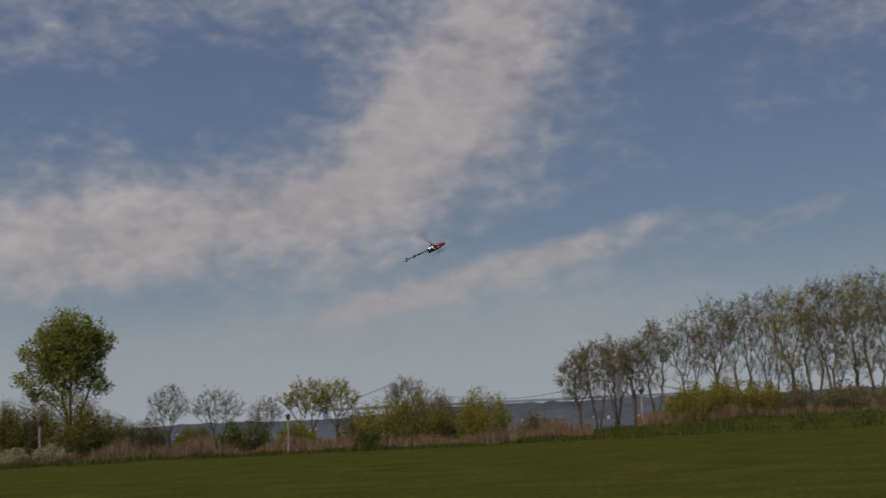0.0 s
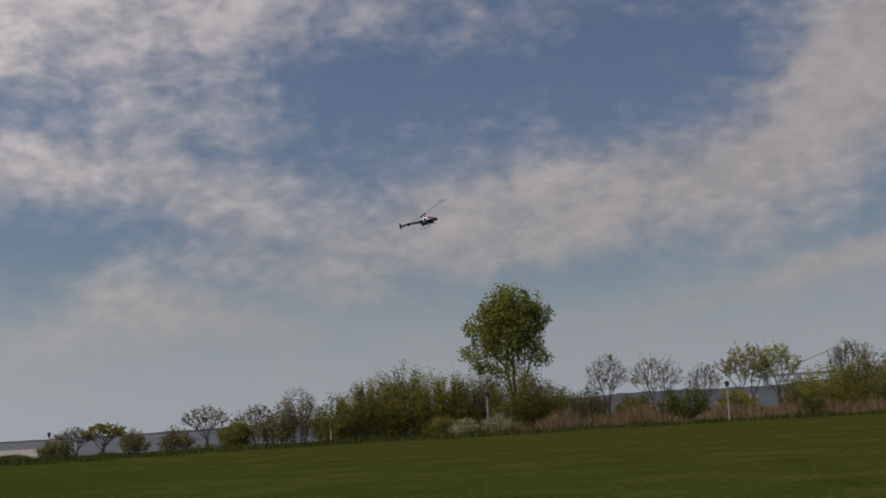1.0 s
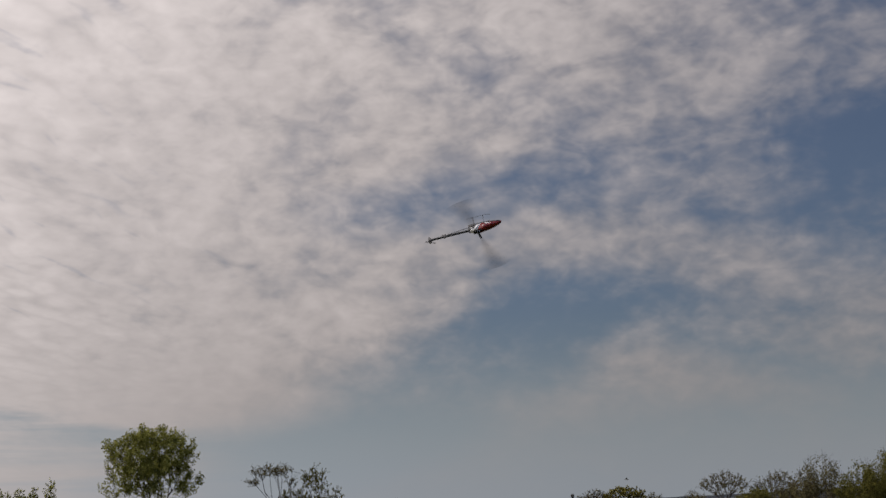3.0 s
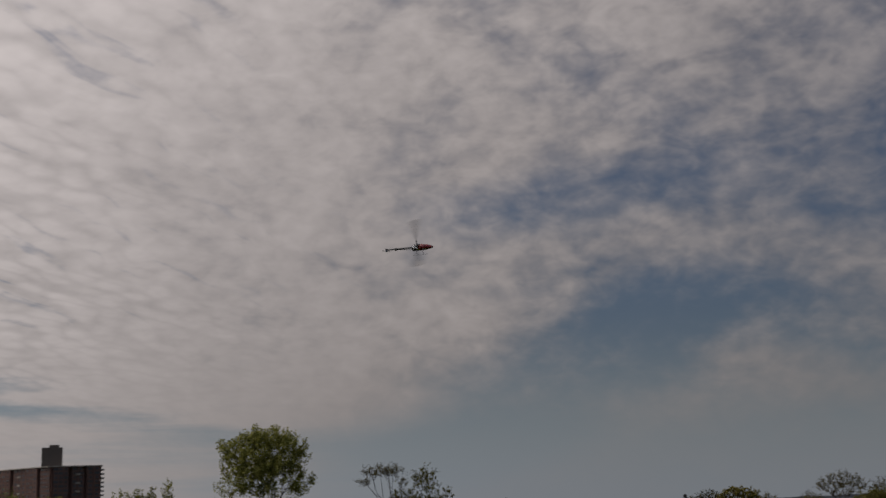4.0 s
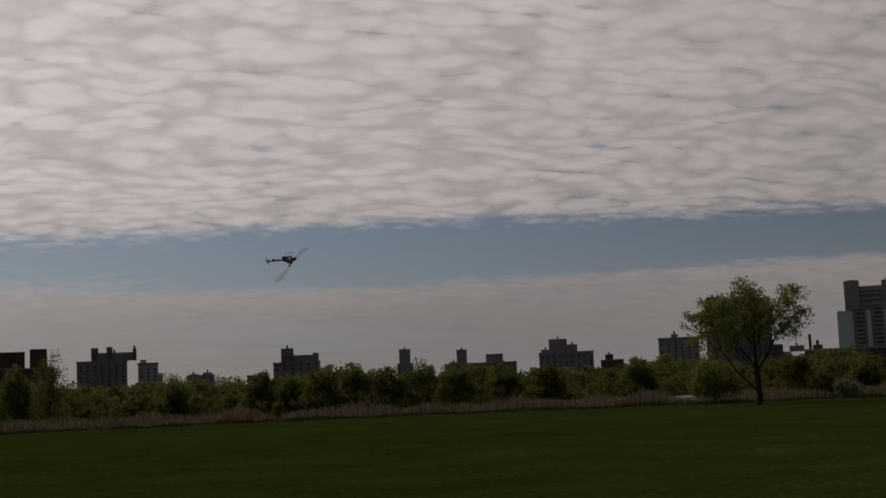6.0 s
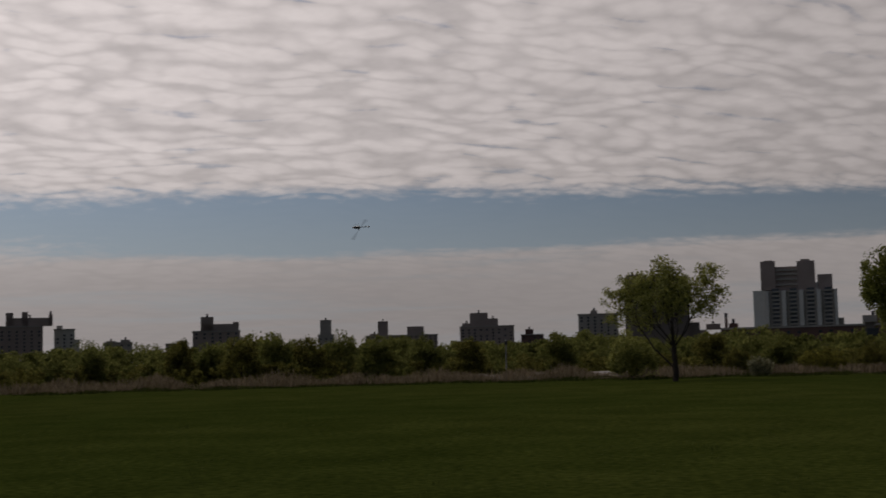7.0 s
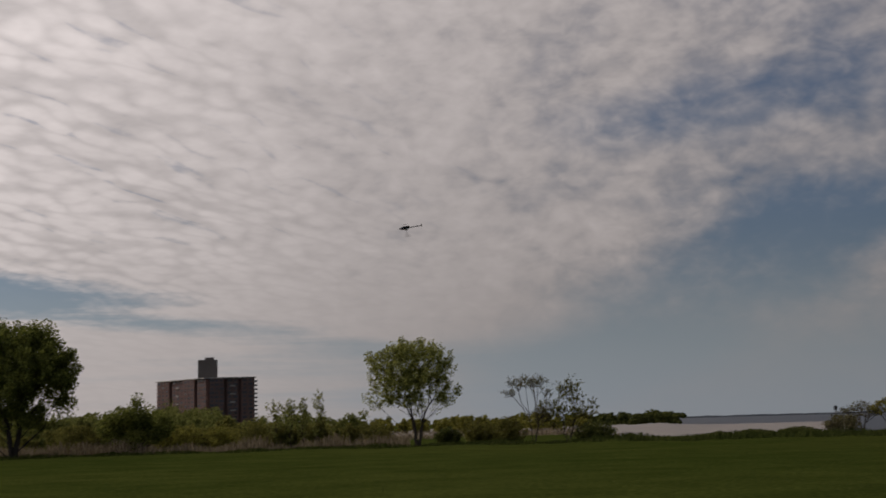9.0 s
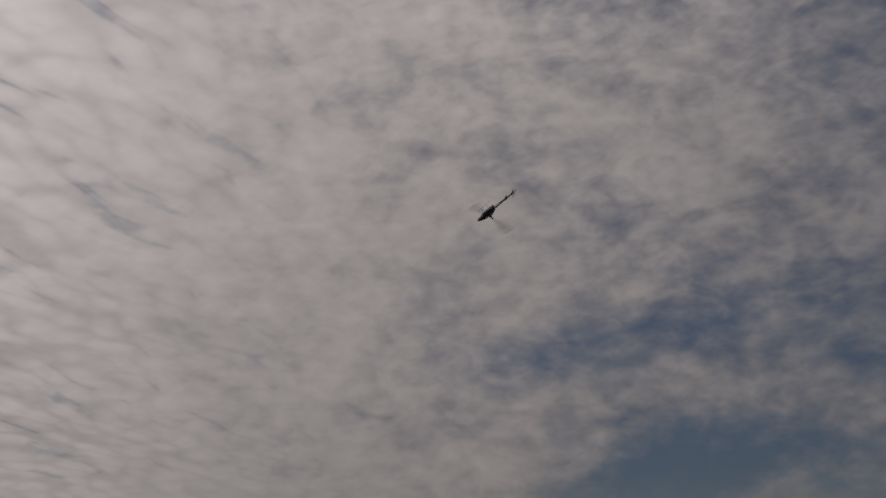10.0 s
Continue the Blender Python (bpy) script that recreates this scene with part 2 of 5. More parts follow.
# ---- materials ----
def material(name, color, rough=0.8, metal=0.0, vary=0.25, scale=4.0, bump=0.0, fine=None, other=None, per="", translucent=0.0, spec=0.3):
    """A surface with colour varied at two scales; per: 'object' or 'island' varies piece by piece."""
    m = bpy.data.materials.new(name)
    m.use_nodes = True
    nt = m.node_tree
    N, L = nt.nodes.new, nt.links.new
    b = nt.nodes["Principled BSDF"]
    b.inputs["Roughness"].default_value, b.inputs["Metallic"].default_value = rough, metal
    b.inputs["Specular IOR Level"].default_value = spec
    tc = N("ShaderNodeTexCoord")
    big, small = N("ShaderNodeTexNoise"), N("ShaderNodeTexNoise")
    for n, s in ((big, scale), (small, fine or scale * 9)):
        L(tc.outputs["Object"], n.inputs["Vector"])
        n.inputs["Scale"].default_value, n.inputs["Detail"].default_value = s, 4
    mixn = N("ShaderNodeMath")
    mixn.operation = "MULTIPLY_ADD"
    L(big.outputs[0], mixn.inputs[0])
    mixn.inputs[1].default_value = 0.6
    half = N("ShaderNodeMath")
    half.operation = "MULTIPLY"
    L(small.outputs[0], half.inputs[0])
    half.inputs[1].default_value = 0.4
    L(half.outputs[0], mixn.inputs[2])
    fac = mixn.outputs[0]
    if per:
        rnd = N("ShaderNodeObjectInfo").outputs["Random"] if per == "object" else N("ShaderNodeNewGeometry").outputs["Random Per Island"]
        add = N("ShaderNodeMath")
        add.operation = "MULTIPLY_ADD"
        L(rnd, add.inputs[0])
        add.inputs[1].default_value = 0.55
        sc = N("ShaderNodeMath")
        sc.operation = "MULTIPLY"
        L(fac, sc.inputs[0])
        sc.inputs[1].default_value = 0.45
        L(sc.outputs[0], add.inputs[2])
        fac = add.outputs[0]
    ramp = N("ShaderNodeValToRGB")
    c1 = tuple(v * (1 - vary) for v in color)
    c2 = other or tuple(min(1, v * (1 + vary)) for v in color)
    ramp.color_ramp.elements[0].position, ramp.color_ramp.elements[1].position = 0.3, 0.7
    ramp.color_ramp.elements[0].color, ramp.color_ramp.elements[1].color = (*c1, 1), (*c2, 1)
    L(fac, ramp.inputs[0])
    L(ramp.outputs[0], b.inputs["Base Color"])
    if bump:
        bp = N("ShaderNodeBump")
        bp.inputs["Strength"].default_value, bp.inputs["Distance"].default_value = bump, 0.05
        L(small.outputs[0], bp.inputs["Height"])
        L(bp.outputs[0], b.inputs["Normal"])
    if translucent:
        t = N("ShaderNodeBsdfTranslucent")
        L(ramp.outputs[0], t.inputs["Color"])
        mx = N("ShaderNodeMixShader")
        mx.inputs[0].default_value = translucent
        L(b.outputs[0], mx.inputs[1]), L(t.outputs[0], mx.inputs[2])
        L(mx.outputs[0], nt.nodes["Material Output"].inputs["Surface"])
    return m


def grass_material():
    """Mown field grass: worn and lush patches of many metres, mower lines, tufts."""
    m = bpy.data.materials.new("mown_grass")
    m.use_nodes = True
    nt = m.node_tree
    N, L = nt.nodes.new, nt.links.new
    b = nt.nodes["Principled BSDF"]
    b.inputs["Roughness"].default_value, b.inputs["Specular IOR Level"].default_value = 1.0, 0.0
    tc = N("ShaderNodeTexCoord")
    vals = []
    for s, d in ((0.035, 3), (0.35, 5), (6.0, 4)):
        n = N("ShaderNodeTexNoise")
        L(tc.outputs["Object"], n.inputs["Vector"])
        n.inputs["Scale"].default_value, n.inputs["Detail"].default_value, n.inputs["Roughness"].default_value = s, d, 0.6
        vals.append(n)
    r1 = N("ShaderNodeValToRGB")
    r1.color_ramp.elements[0].position, r1.color_ramp.elements[1].position = 0.35, 0.68
    r1.color_ramp.elements[0].color, r1.color_ramp.elements[1].color = (0.027, 0.037, 0.008, 1), (0.038, 0.0465, 0.011, 1)
    L(vals[0].outputs[0], r1.inputs[0])
    r2 = N("ShaderNodeValToRGB")
    r2.color_ramp.elements[0].position, r2.color_ramp.elements[1].position = 0.3, 0.72
    r2.color_ramp.elements[0].color, r2.color_ramp.elements[1].color = (0.74, 0.77, 0.7, 1), (1.28, 1.23, 1.2, 1)
    L(vals[1].outputs[0], r2.inputs[0])
    r3 = N("ShaderNodeValToRGB")
    r3.color_ramp.elements[0].position, r3.color_ramp.elements[1].position = 0.25, 0.75
    r3.color_ramp.elements[0].color, r3.color_ramp.elements[1].color = (0.45, 0.47, 0.45, 1), (1.6, 1.52, 1.35, 1)
    L(vals[2].outputs[0], r3.inputs[0])
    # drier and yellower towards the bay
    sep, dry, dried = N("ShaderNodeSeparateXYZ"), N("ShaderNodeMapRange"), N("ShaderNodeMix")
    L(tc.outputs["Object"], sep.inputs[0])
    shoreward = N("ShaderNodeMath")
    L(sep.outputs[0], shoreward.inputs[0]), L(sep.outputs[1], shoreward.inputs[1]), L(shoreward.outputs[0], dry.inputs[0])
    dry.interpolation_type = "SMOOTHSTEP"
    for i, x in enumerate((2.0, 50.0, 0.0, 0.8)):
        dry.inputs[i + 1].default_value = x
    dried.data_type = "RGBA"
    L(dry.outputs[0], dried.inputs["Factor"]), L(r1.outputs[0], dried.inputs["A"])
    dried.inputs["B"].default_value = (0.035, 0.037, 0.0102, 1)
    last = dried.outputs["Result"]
    for r in (r2, r3):
        mx = N("ShaderNodeMix")
        mx.data_type, mx.blend_type = "RGBA", "MULTIPLY"
        mx.inputs["Factor"].default_value = 1.0
        L(last, mx.inputs["A"]), L(r.outputs[0], mx.inputs["B"])
        last = mx.outputs["Result"]
    L(last, b.inputs["Base Color"])
    bp = N("ShaderNodeBump")
    bp.inputs["Strength"].default_value, bp.inputs["Distance"].default_value = 0.6, 0.06
    L(vals[2].outputs[0], bp.inputs["Height"])
    L(bp.outputs[0], b.inputs["Normal"])
    return m


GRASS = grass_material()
BARK = material("bark", (0.05, 0.04, 0.031), 0.95, scale=3, bump=0.5, vary=0.35, spec=0.04)
BARK_BROWN = material("brown_bark", (0.075, 0.06, 0.045), 0.95, scale=3, bump=0.4, vary=0.35, spec=0.04)
BARK_GREY = material("grey_bark", (0.11, 0.09, 0.07), 0.95, scale=3, bump=0.4, vary=0.3, spec=0.04)
LEAF_DARK = material("dark_leaves", (0.145, 0.16, 0.034), 0.6, vary=0.3, other=(0.23, 0.238, 0.055), per="island", spec=0.05, translucent=0.55)
LEAF_SPRING = material("spring_leaves", (0.25, 0.255, 0.06), 0.6, vary=0.25, other=(0.37, 0.36, 0.105), per="island", spec=0.05, translucent=0.45)
LEAF_MOSS = material("moss_green_leaves", (0.165, 0.158, 0.028), 0.6, vary=0.35, other=(0.28, 0.25, 0.05), per="island", spec=0.05, translucent=0.45)
LEAF_DEEP = material("deep_green_leaves", (0.065, 0.08, 0.02), 0.6, vary=0.4, other=(0.13, 0.135, 0.035), per="island", spec=0.05, translucent=0.4)
SLATE = material("grey_brown_brick", (0.15, 0.125, 0.105), 0.9, scale=0.05, fine=1.2, vary=0.2, spec=0.1)
LEAF_YELLOW = material("yellow_green_leaves", (0.22, 0.195, 0.04), 0.6, vary=0.3, other=(0.32, 0.275, 0.07), per="island", spec=0.05, translucent=0.45)
LEAF_BUD = material("brown_buds", (0.13, 0.112, 0.05), 0.8, vary=0.35, other=(0.21, 0.185, 0.085), per="island", spec=0.05, translucent=0.4)
LEAF_BUSH = material("bush_leaves", (0.14, 0.133, 0.03), 0.8, vary=0.35, other=(0.22, 0.2, 0.05), per="island", spec=0.05, translucent=0.45)
LEAF_BELT = material("olive_belt_leaves", (0.15, 0.162, 0.04), 0.8, vary=0.2, other=(0.21, 0.208, 0.06), per="island", spec=0.02, translucent=0.5)
LEAF_PALE = material("pale_leaves", (0.24, 0.23, 0.12), 0.7, vary=0.3, other=(0.36, 0.34, 0.19), per="island", spec=0.05, translucent=0.35)
REED = material("dry_reeds", (0.14, 0.095, 0.05), 0.9, vary=0.35, other=(0.22, 0.155, 0.09), per="island", spec=0.05, translucent=0.3)
REED_PALE = material("pale_dry_reeds", (0.19, 0.145, 0.085), 0.9, vary=0.3, other=(0.29, 0.225, 0.14), per="island", spec=0.05, translucent=0.3)
TALL_GRASS = material("tall_grass", (0.035, 0.05, 0.009), 0.9, vary=0.4, other=(0.075, 0.085, 0.02), per="island", spec=0.05, translucent=0.3)
SAND = material("pale_sand", (0.20, 0.175, 0.15), 0.95, scale=0.2, vary=0.15, bump=0.3)
WATER = material("bay_water", (0.03, 0.037, 0.045), 0.55, scale=0.05, fine=0.8, vary=0.2, bump=0.8, spec=0.25)
# woods of the far shore, blue-grey: the distance haze is put into the colour
HILL_HAZED = material("hazed_wooded_shore", (0.052, 0.058, 0.064), 1.0, scale=0.006, fine=0.03, vary=0.3, spec=0.0)
STEEL = material("grey_bridge_steel", (0.15, 0.165, 0.185), 0.7, scale=0.02, vary=0.08)
BRICK = material("dark_red_brick", (0.125, 0.074, 0.06), 0.9, scale=0.05, fine=1.2, vary=0.22, spec=0.1)
BRICK_BROWN = material("brown_brick", (0.30, 0.235, 0.20), 0.9, scale=0.05, fine=1.2, vary=0.2, spec=0.1)
CONCRETE = material("grey_concrete", (0.56, 0.525, 0.465), 0.9, scale=0.05, fine=0.8, vary=0.14, spec=0.1)
CONCRETE_DARK = material("dark_concrete", (0.32, 0.285, 0.245), 0.9, scale=0.05, fine=0.8, vary=0.15, spec=0.1)
WINDOW = material("window_glass", (0.03, 0.035, 0.042), 0.15, vary=0.4, per="object", spec=0.5)
ROOF = material("tar_roof", (0.07, 0.065, 0.065), 0.95, scale=0.1, vary=0.2)
POST_GREY = material("weathered_post", (0.19, 0.185, 0.175), 0.7, scale=6, vary=0.18)
POST_DARK = material("dark_metal", (0.05, 0.05, 0.05), 0.5, scale=6, vary=0.2, metal=0.5)
RED = material("red_gloss_paint", (0.19, 0.016, 0.015), 0.22, scale=8, vary=0.12, spec=0.6)
WHITE = material("white_gloss_paint", (0.78, 0.77, 0.76), 0.22, scale=8, vary=0.05, spec=0.6)
BLACK = material("black_carbon", (0.022, 0.022, 0.024), 0.35, scale=40, vary=0.3, spec=0.5)
SILVER = material("bare_aluminium", (0.55, 0.55, 0.56), 0.3, metal=0.9, scale=30, vary=0.1)


# ---- building blocks ----
def spot(az, d, z=0.0, turn=0.0):
    """A place d metres off, az degrees left of the y axis; its y axis points away from the field's middle."""
    a = radians(az)
    return pose(-d * math.sin(a), d * math.cos(a), z, 0, 0, az + turn)


def mesh_of(name, verts, faces, mat, smooth=False):
    me = bpy.data.meshes.new(name)
    me.from_pydata([tuple(v) for v in verts], [], [tuple(f) for f in faces])
    me.materials.append(mat)
    if smooth:
        me.polygons.foreach_set("use_smooth", [True] * len(me.polygons))
    me.update()
    return me


def part_mesh(name, me, parent, label="", at=None):
    ob = new(name, me)
    ob.parent = parent
    if at is not None:
        ob.matrix_basis = at
    if label:
        ob["label"] = label
    return ob


def part(name, bm, mat, parent, label="", at=None, smooth=False):
    me = bpy.data.meshes.new(name)
    bm.to_mesh(me)
    bm.free()
    me.materials.append(mat)
    if smooth:
        me.polygons.foreach_set("use_smooth", [True] * len(me.polygons))
    return part_mesh(name, me, parent, label, at)


def thing(name, m, label, category, group="", kind=""):
    ob = new(name)
    ob.empty_display_size = 0.2
    ob.matrix_basis = m
    return tagged(ob, label, category, group, kind)


def add_box(bm, x0, x1, y0, y1, z0, z1, bevel=0.0):
    r = bmesh.ops.create_cube(bm, size=1)
    bmesh.ops.scale(bm, vec=(x1 - x0, y1 - y0, z1 - z0), verts=r["verts"])
    bmesh.ops.translate(bm, vec=((x0 + x1) / 2, (y0 + y1) / 2, (z0 + z1) / 2), verts=r["verts"])
    if bevel:
        edges = {e for v in r["verts"] for e in v.link_edges}
        bmesh.ops.bevel(bm, geom=list(edges), offset=bevel, segments=2, affect="EDGES")


def box(x0, x1, y0, y1, z0, z1, bevel=0.0):
    bm = bmesh.new()
    add_box(bm, x0, x1, y0, y1, z0, z1, bevel)
    return bm


class Soup:
    """Vertices and faces gathered for one mesh."""

    def __init__(self):
        self.v, self.f = [], []

    def tube(self, pts, r0, r1, sides=5):
        base, n = len(self.v), len(pts)
        for i, p in enumerate(pts):
            d = (pts[min(i + 1, n - 1)] - pts[max(i - 1, 0)])
            d = d.normalized() if d.length > 1e-6 else Vector((0, 0, 1))
            a = d.orthogonal().normalized()
            b = d.cross(a)
            r = r0 + (r1 - r0) * i / (n - 1)
            for k in range(sides):
                t = 2 * math.pi * k / sides
                self.v.append(p + (a * math.cos(t) + b * math.sin(t)) * r)
        for i in range(n - 1):
            for k in range(sides):
                q = base + i * sides
                self.f.append((q + k, q + (k + 1) % sides, q + sides + (k + 1) % sides, q + sides + k))

    def mesh(self, name, mat, smooth=False):
        return mesh_of(name, self.v, self.f, mat, smooth)


def curve_pts(a, b, sag, rng, n=5, wob=0.04):
    """A bowed way from a to b; sag lifts its middle."""
    ln = (b - a).length
    out = []
    for i in range(n + 1):
        t = i / n
        p = a.lerp(b, t) + Vector((0, 0, sag * ln * math.sin(math.pi * t)))
        if 0 < i < n:
            p += Vector((rng.uniform(-1, 1), rng.uniform(-1, 1), rng.uniform(-1, 1))) * wob * ln
        out.append(p)
    return out


def leaf_mesh(name, pts, size, mat, seed, upright=0.0):
    """Folded leaf sprays, two triangles that share a rib, one at each point."""
    rs = np.random.RandomState(seed)
    p = np.asarray(pts, dtype=np.float32)
    n = len(p)
    a = rs.normal(size=(n, 3))
    a[:, 2] += upright * np.sign(a[:, 2] + 1e-6)
    a /= np.linalg.norm(a, axis=1)[:, None]
    b = np.cross(a, rs.normal(size=(n, 3)))
    b /= np.linalg.norm(b, axis=1)[:, None] + 1e-9
    k = (size * rs.uniform(0.6, 1.4, n))[:, None]
    w = np.cross(a, b) * k * 0.22
    v = np.stack([p - a * k * 0.5, p + b * k * 0.36 + w, p + a * k * 0.5, p - b * k * 0.36 + w], 1).reshape(-1, 3)
    q = np.arange(n)[:, None] * 4
    loops = np.concatenate([q, q + 1, q + 2, q, q + 2, q + 3], 1).reshape(-1)
    me = bpy.data.meshes.new(name)
    me.vertices.add(4 * n), me.loops.add(6 * n), me.polygons.add(2 * n)
    me.vertices.foreach_set("co", v.astype(np.float32).reshape(-1))
    me.loops.foreach_set("vertex_index", loops.astype(np.int32))
    me.polygons.foreach_set("loop_start", np.arange(0, 6 * n, 3, dtype=np.int32))
    me.materials.append(mat)
    me.update(calc_edges=True)
    return me


def tree(m, label, h, lobes, seed, nodes=240, leaves=6000, size=0.2, leaf=LEAF_DARK, bark=BARK, stems=1, r=0.15,
         fork=0.2, splay=0.08, bend=0.75, twigs=0, twig_r=0.012, tuft=0.035, group="", name="tree", cat="tree"):
    """A broadleaved tree. lobes: (x, y, z, rx, ry, rz) of its crown, in parts of its height. Its wood reaches from the stems into the crown, each shoot joining
    the wood that is near and not far from the root; girth follows from the shoots carried."""
    rng, rs = random.Random(seed), np.random.RandomState(seed)
    root = thing(name, m, label, cat, group)
    lob = np.array(lobes, dtype=float)
    vol = lob[:, 3] * lob[:, 4] * lob[:, 5]
    pick = rs.choice(len(lob), nodes, p=vol / vol.sum())
    d = rs.normal(size=(nodes, 3))
    d /= np.linalg.norm(d, axis=1)[:, None]
    reach = rs.uniform(0.0, 1.0, nodes) ** 0.42
    aim = (lob[pick, :3] + d * lob[pick, 3:] * reach[:, None]) * h
    pos, up, way = [], [], []
    for s in range(stems):
        t = 2 * math.pi * s / stems + 0.4
        ox = splay * h * math.cos(t) if stems > 1 else 0.0
        oy = 0.5 * splay * h * math.sin(t) if stems > 1 else 0.0
        last = -1
        for i in range(6):
            k = i / 5
            z = -0.15 + (fork * h * (1 + 0.25 * (s % 2)) + 0.15) * k
            pos.append((ox * (0.2 + 0.8 * k ** 1.3) + rng.gauss(0, 0.004) * h * k, oy * (0.2 + 0.8 * k ** 1.3), z))
            up.append(last)
            way.append(z + 0.15)
            last = len(pos) - 1
    pos = np.array(pos + [(0, 0, 0)] * nodes, dtype=float)
    n = len(up)

    def cost(i):
        dv = aim - pos[i]
        dist = np.linalg.norm(dv, axis=1)
        return dist + bend * way[i] + 0.8 * np.maximum(0, -dv[:, 2]) + 0.35 * np.maximum(0, 0.5 * dist - dv[:, 2])

    best, host = np.full(nodes, 1e9), np.zeros(nodes, dtype=int)
    for i in range(n):
        c = cost(i)
        host = np.where(c < best, i, host)
        best = np.minimum(best, c)
    free = np.ones(nodes, dtype=bool)
    for _ in range(nodes):
        k = int(np.argmin(np.where(free, best, 1e9)))
        free[k] = False
        pos[n] = aim[k]
        up.append(int(host[k]))
        way.append(way[host[k]] + float(np.linalg.norm(aim[k] - pos[host[k]])))
        c = cost(n)
        host = np.where(free & (c < best), n, host)
        best = np.minimum(best, c)
        n += 1
    load = np.zeros(n)
    kids = [0] * n
    for i in range(n - 1, -1, -1):
        load[i] += 1
        if up[i] >= 0:
            load[up[i]] += load[i]
            kids[up[i]] += 1
    girth = np.maximum(twig_r, r / math.sqrt(stems) * (load / (load.max() + 1e-9)) ** 0.62)
    wood = Soup()
    tips = []
    for i in range(n):
        if up[i] < 0:
            continue
        a, b = Vector(pos[up[i]]), Vector(pos[i])
        ln = (b - a).length
        mid = a.lerp(b, 0.5) + Vector((rng.gauss(0, 0.05), rng.gauss(0, 0.05), -0.05 if up[i] >= 6 * stems else 0)) * ln
        g0 = min(girth[up[i]], girth[i] * 1.35)
        wood.tube([a, mid, b] if ln > 0.03 * h and girth[i] > 0.02 else [a, b], g0, girth[i], 7 if girth[i] > 0.08 else 4 if girth[i] > 0.03 else 3)
        if load[i] <= 5:
            tips.append((a, b))
    pts = []
    for a, b in tips:
        ahead = (b - a).normalized() if (b - a).length > 1e-5 else Vector((0, 0, 1))
        for _ in range(twigs):
            q = a.lerp(b, rng.uniform(0.4, 1.0))
            e = q + (ahead * 0.6 + Vector((rng.gauss(0, 0.6), rng.gauss(0, 0.6), rng.gauss(0.35, 0.5)))) * rng.uniform(0.025, 0.06) * h
            wood.tube([q, e], twig_r * 0.75, twig_r * 0.35, 3)
            pts.append(e), pts.append(q.lerp(e, 0.6))
    part_mesh("trunk", wood.mesh("trunk", bark, True), root)
    if leaves:
        t = np.array([b[:] for a, b in tips])
        base = np.array([a[:] for a, b in tips])
        k = rs.randint(0, len(t), leaves)
        if twigs:
            where = np.array([q[:] for q in pts])[rs.randint(0, len(pts), leaves)] + rs.normal(size=(leaves, 3)) * 0.006 * h
        else:
            full = rs.uniform(0.6, 1.25, len(t))[k][:, None]
            off = rs.normal(size=(leaves, 3)) * np.array((1, 1, 1.25))
            off *= np.minimum(1.0, 1.9 / (np.linalg.norm(off, axis=1)[:, None] + 1e-9))
            where = t[k] + (base[k] - t[k]) * (rs.uniform(-0.1, 0.7, leaves) ** 2)[:, None] + off * tuft * h * full
        where = where[where[:, 2] > 0.3]
        part_mesh("crown", leaf_mesh("crown", where, size, leaf, seed), root)
    return root


def bush(m, label, w, dpt, h, seed, leaves=2500, size=0.2, leaf=LEAF_BUSH, spiky=0.3, bark=BARK, group="", name="bush", cat="bush"):
    """Many shoots out of one stool, leafy along their upper part, the outline uneven."""
    rng, rs = random.Random(seed), np.random.RandomState(seed)
    root = thing(name, m, label, cat, group)
    wood = Soup()
    shoots = []
    for i in range(int(26 + 5 * w)):
        t, k = rng.uniform(0, 6.283), rng.random() ** 0.5
        x, y = 0.55 * k * math.cos(t), 0.5 * k * math.sin(t)
        hh = h * (1 - 0.5 * k ** 2.5) * rng.uniform(0.72, 1.06 + 0.1 * spiky)
        pts = curve_pts(Vector((x * w * 0.55, y * dpt * 0.55, -0.1)), Vector((x * w, y * dpt, hh)), 0.0, rng, 4, 0.04)
        wood.tube(pts, 0.028, 0.007, 4)
        shoots.append(pts)
        for _ in range(int(2 + 7 * spiky)):
            q = rng.choice(pts[2:])
            e = q + Vector((rng.gauss(0, 0.3), rng.gauss(0, 0.3), rng.uniform(0.1, 0.7))) * h * 0.2
            wood.tube([q, e], 0.01, 0.005, 3)
    low = 0.06 if spiky < 0.6 else 0.3
    line = np.array([[p[:] for p in s] for s in shoots])
    k = rs.randint(0, len(line), leaves)
    u = (low + (1.0 - low) * rs.uniform(0, 1, leaves) ** 0.75) * 3.999
    i0 = u.astype(int)
    fr = (u - i0)[:, None]
    p = line[k, i0] * (1 - fr) + line[k, i0 + 1] * fr
    p += rs.normal(size=(leaves, 3)) * np.array((0.055 * w, 0.055 * dpt, 0.03 * h))
    p = p[p[:, 2] > 0.02]
    part_mesh("branchwork", wood.mesh("branchwork", bark), root)
    part_mesh("foliage", leaf_mesh("foliage", p, size, leaf, seed, 0.8), root)
    return root


def smooth01(a, b, v):
    t = max(0.0, min(1.0, (v - a) / (b - a)))
    return t * t * (3 - 2 * t)


def ground_z(az, d):
    """The field is level; a bank rises under the wood, and the shore falls to the bay."""
    bank = (smooth01(-2, -14, az)) * smooth01(88, 106, d) * 1.3 * (1 - smooth01(120, 150, d))
    bay = smooth01(-75, -60, az) * (1 - smooth01(40, 47, az))
    shore = bay * smooth01(118, 175, d) * -5.0
    bump = 0.12 * noise.noise(Vector((az * 0.3, d * 0.02, 1.0))) * smooth01(60, 100, d)
    return bank + shore + bump


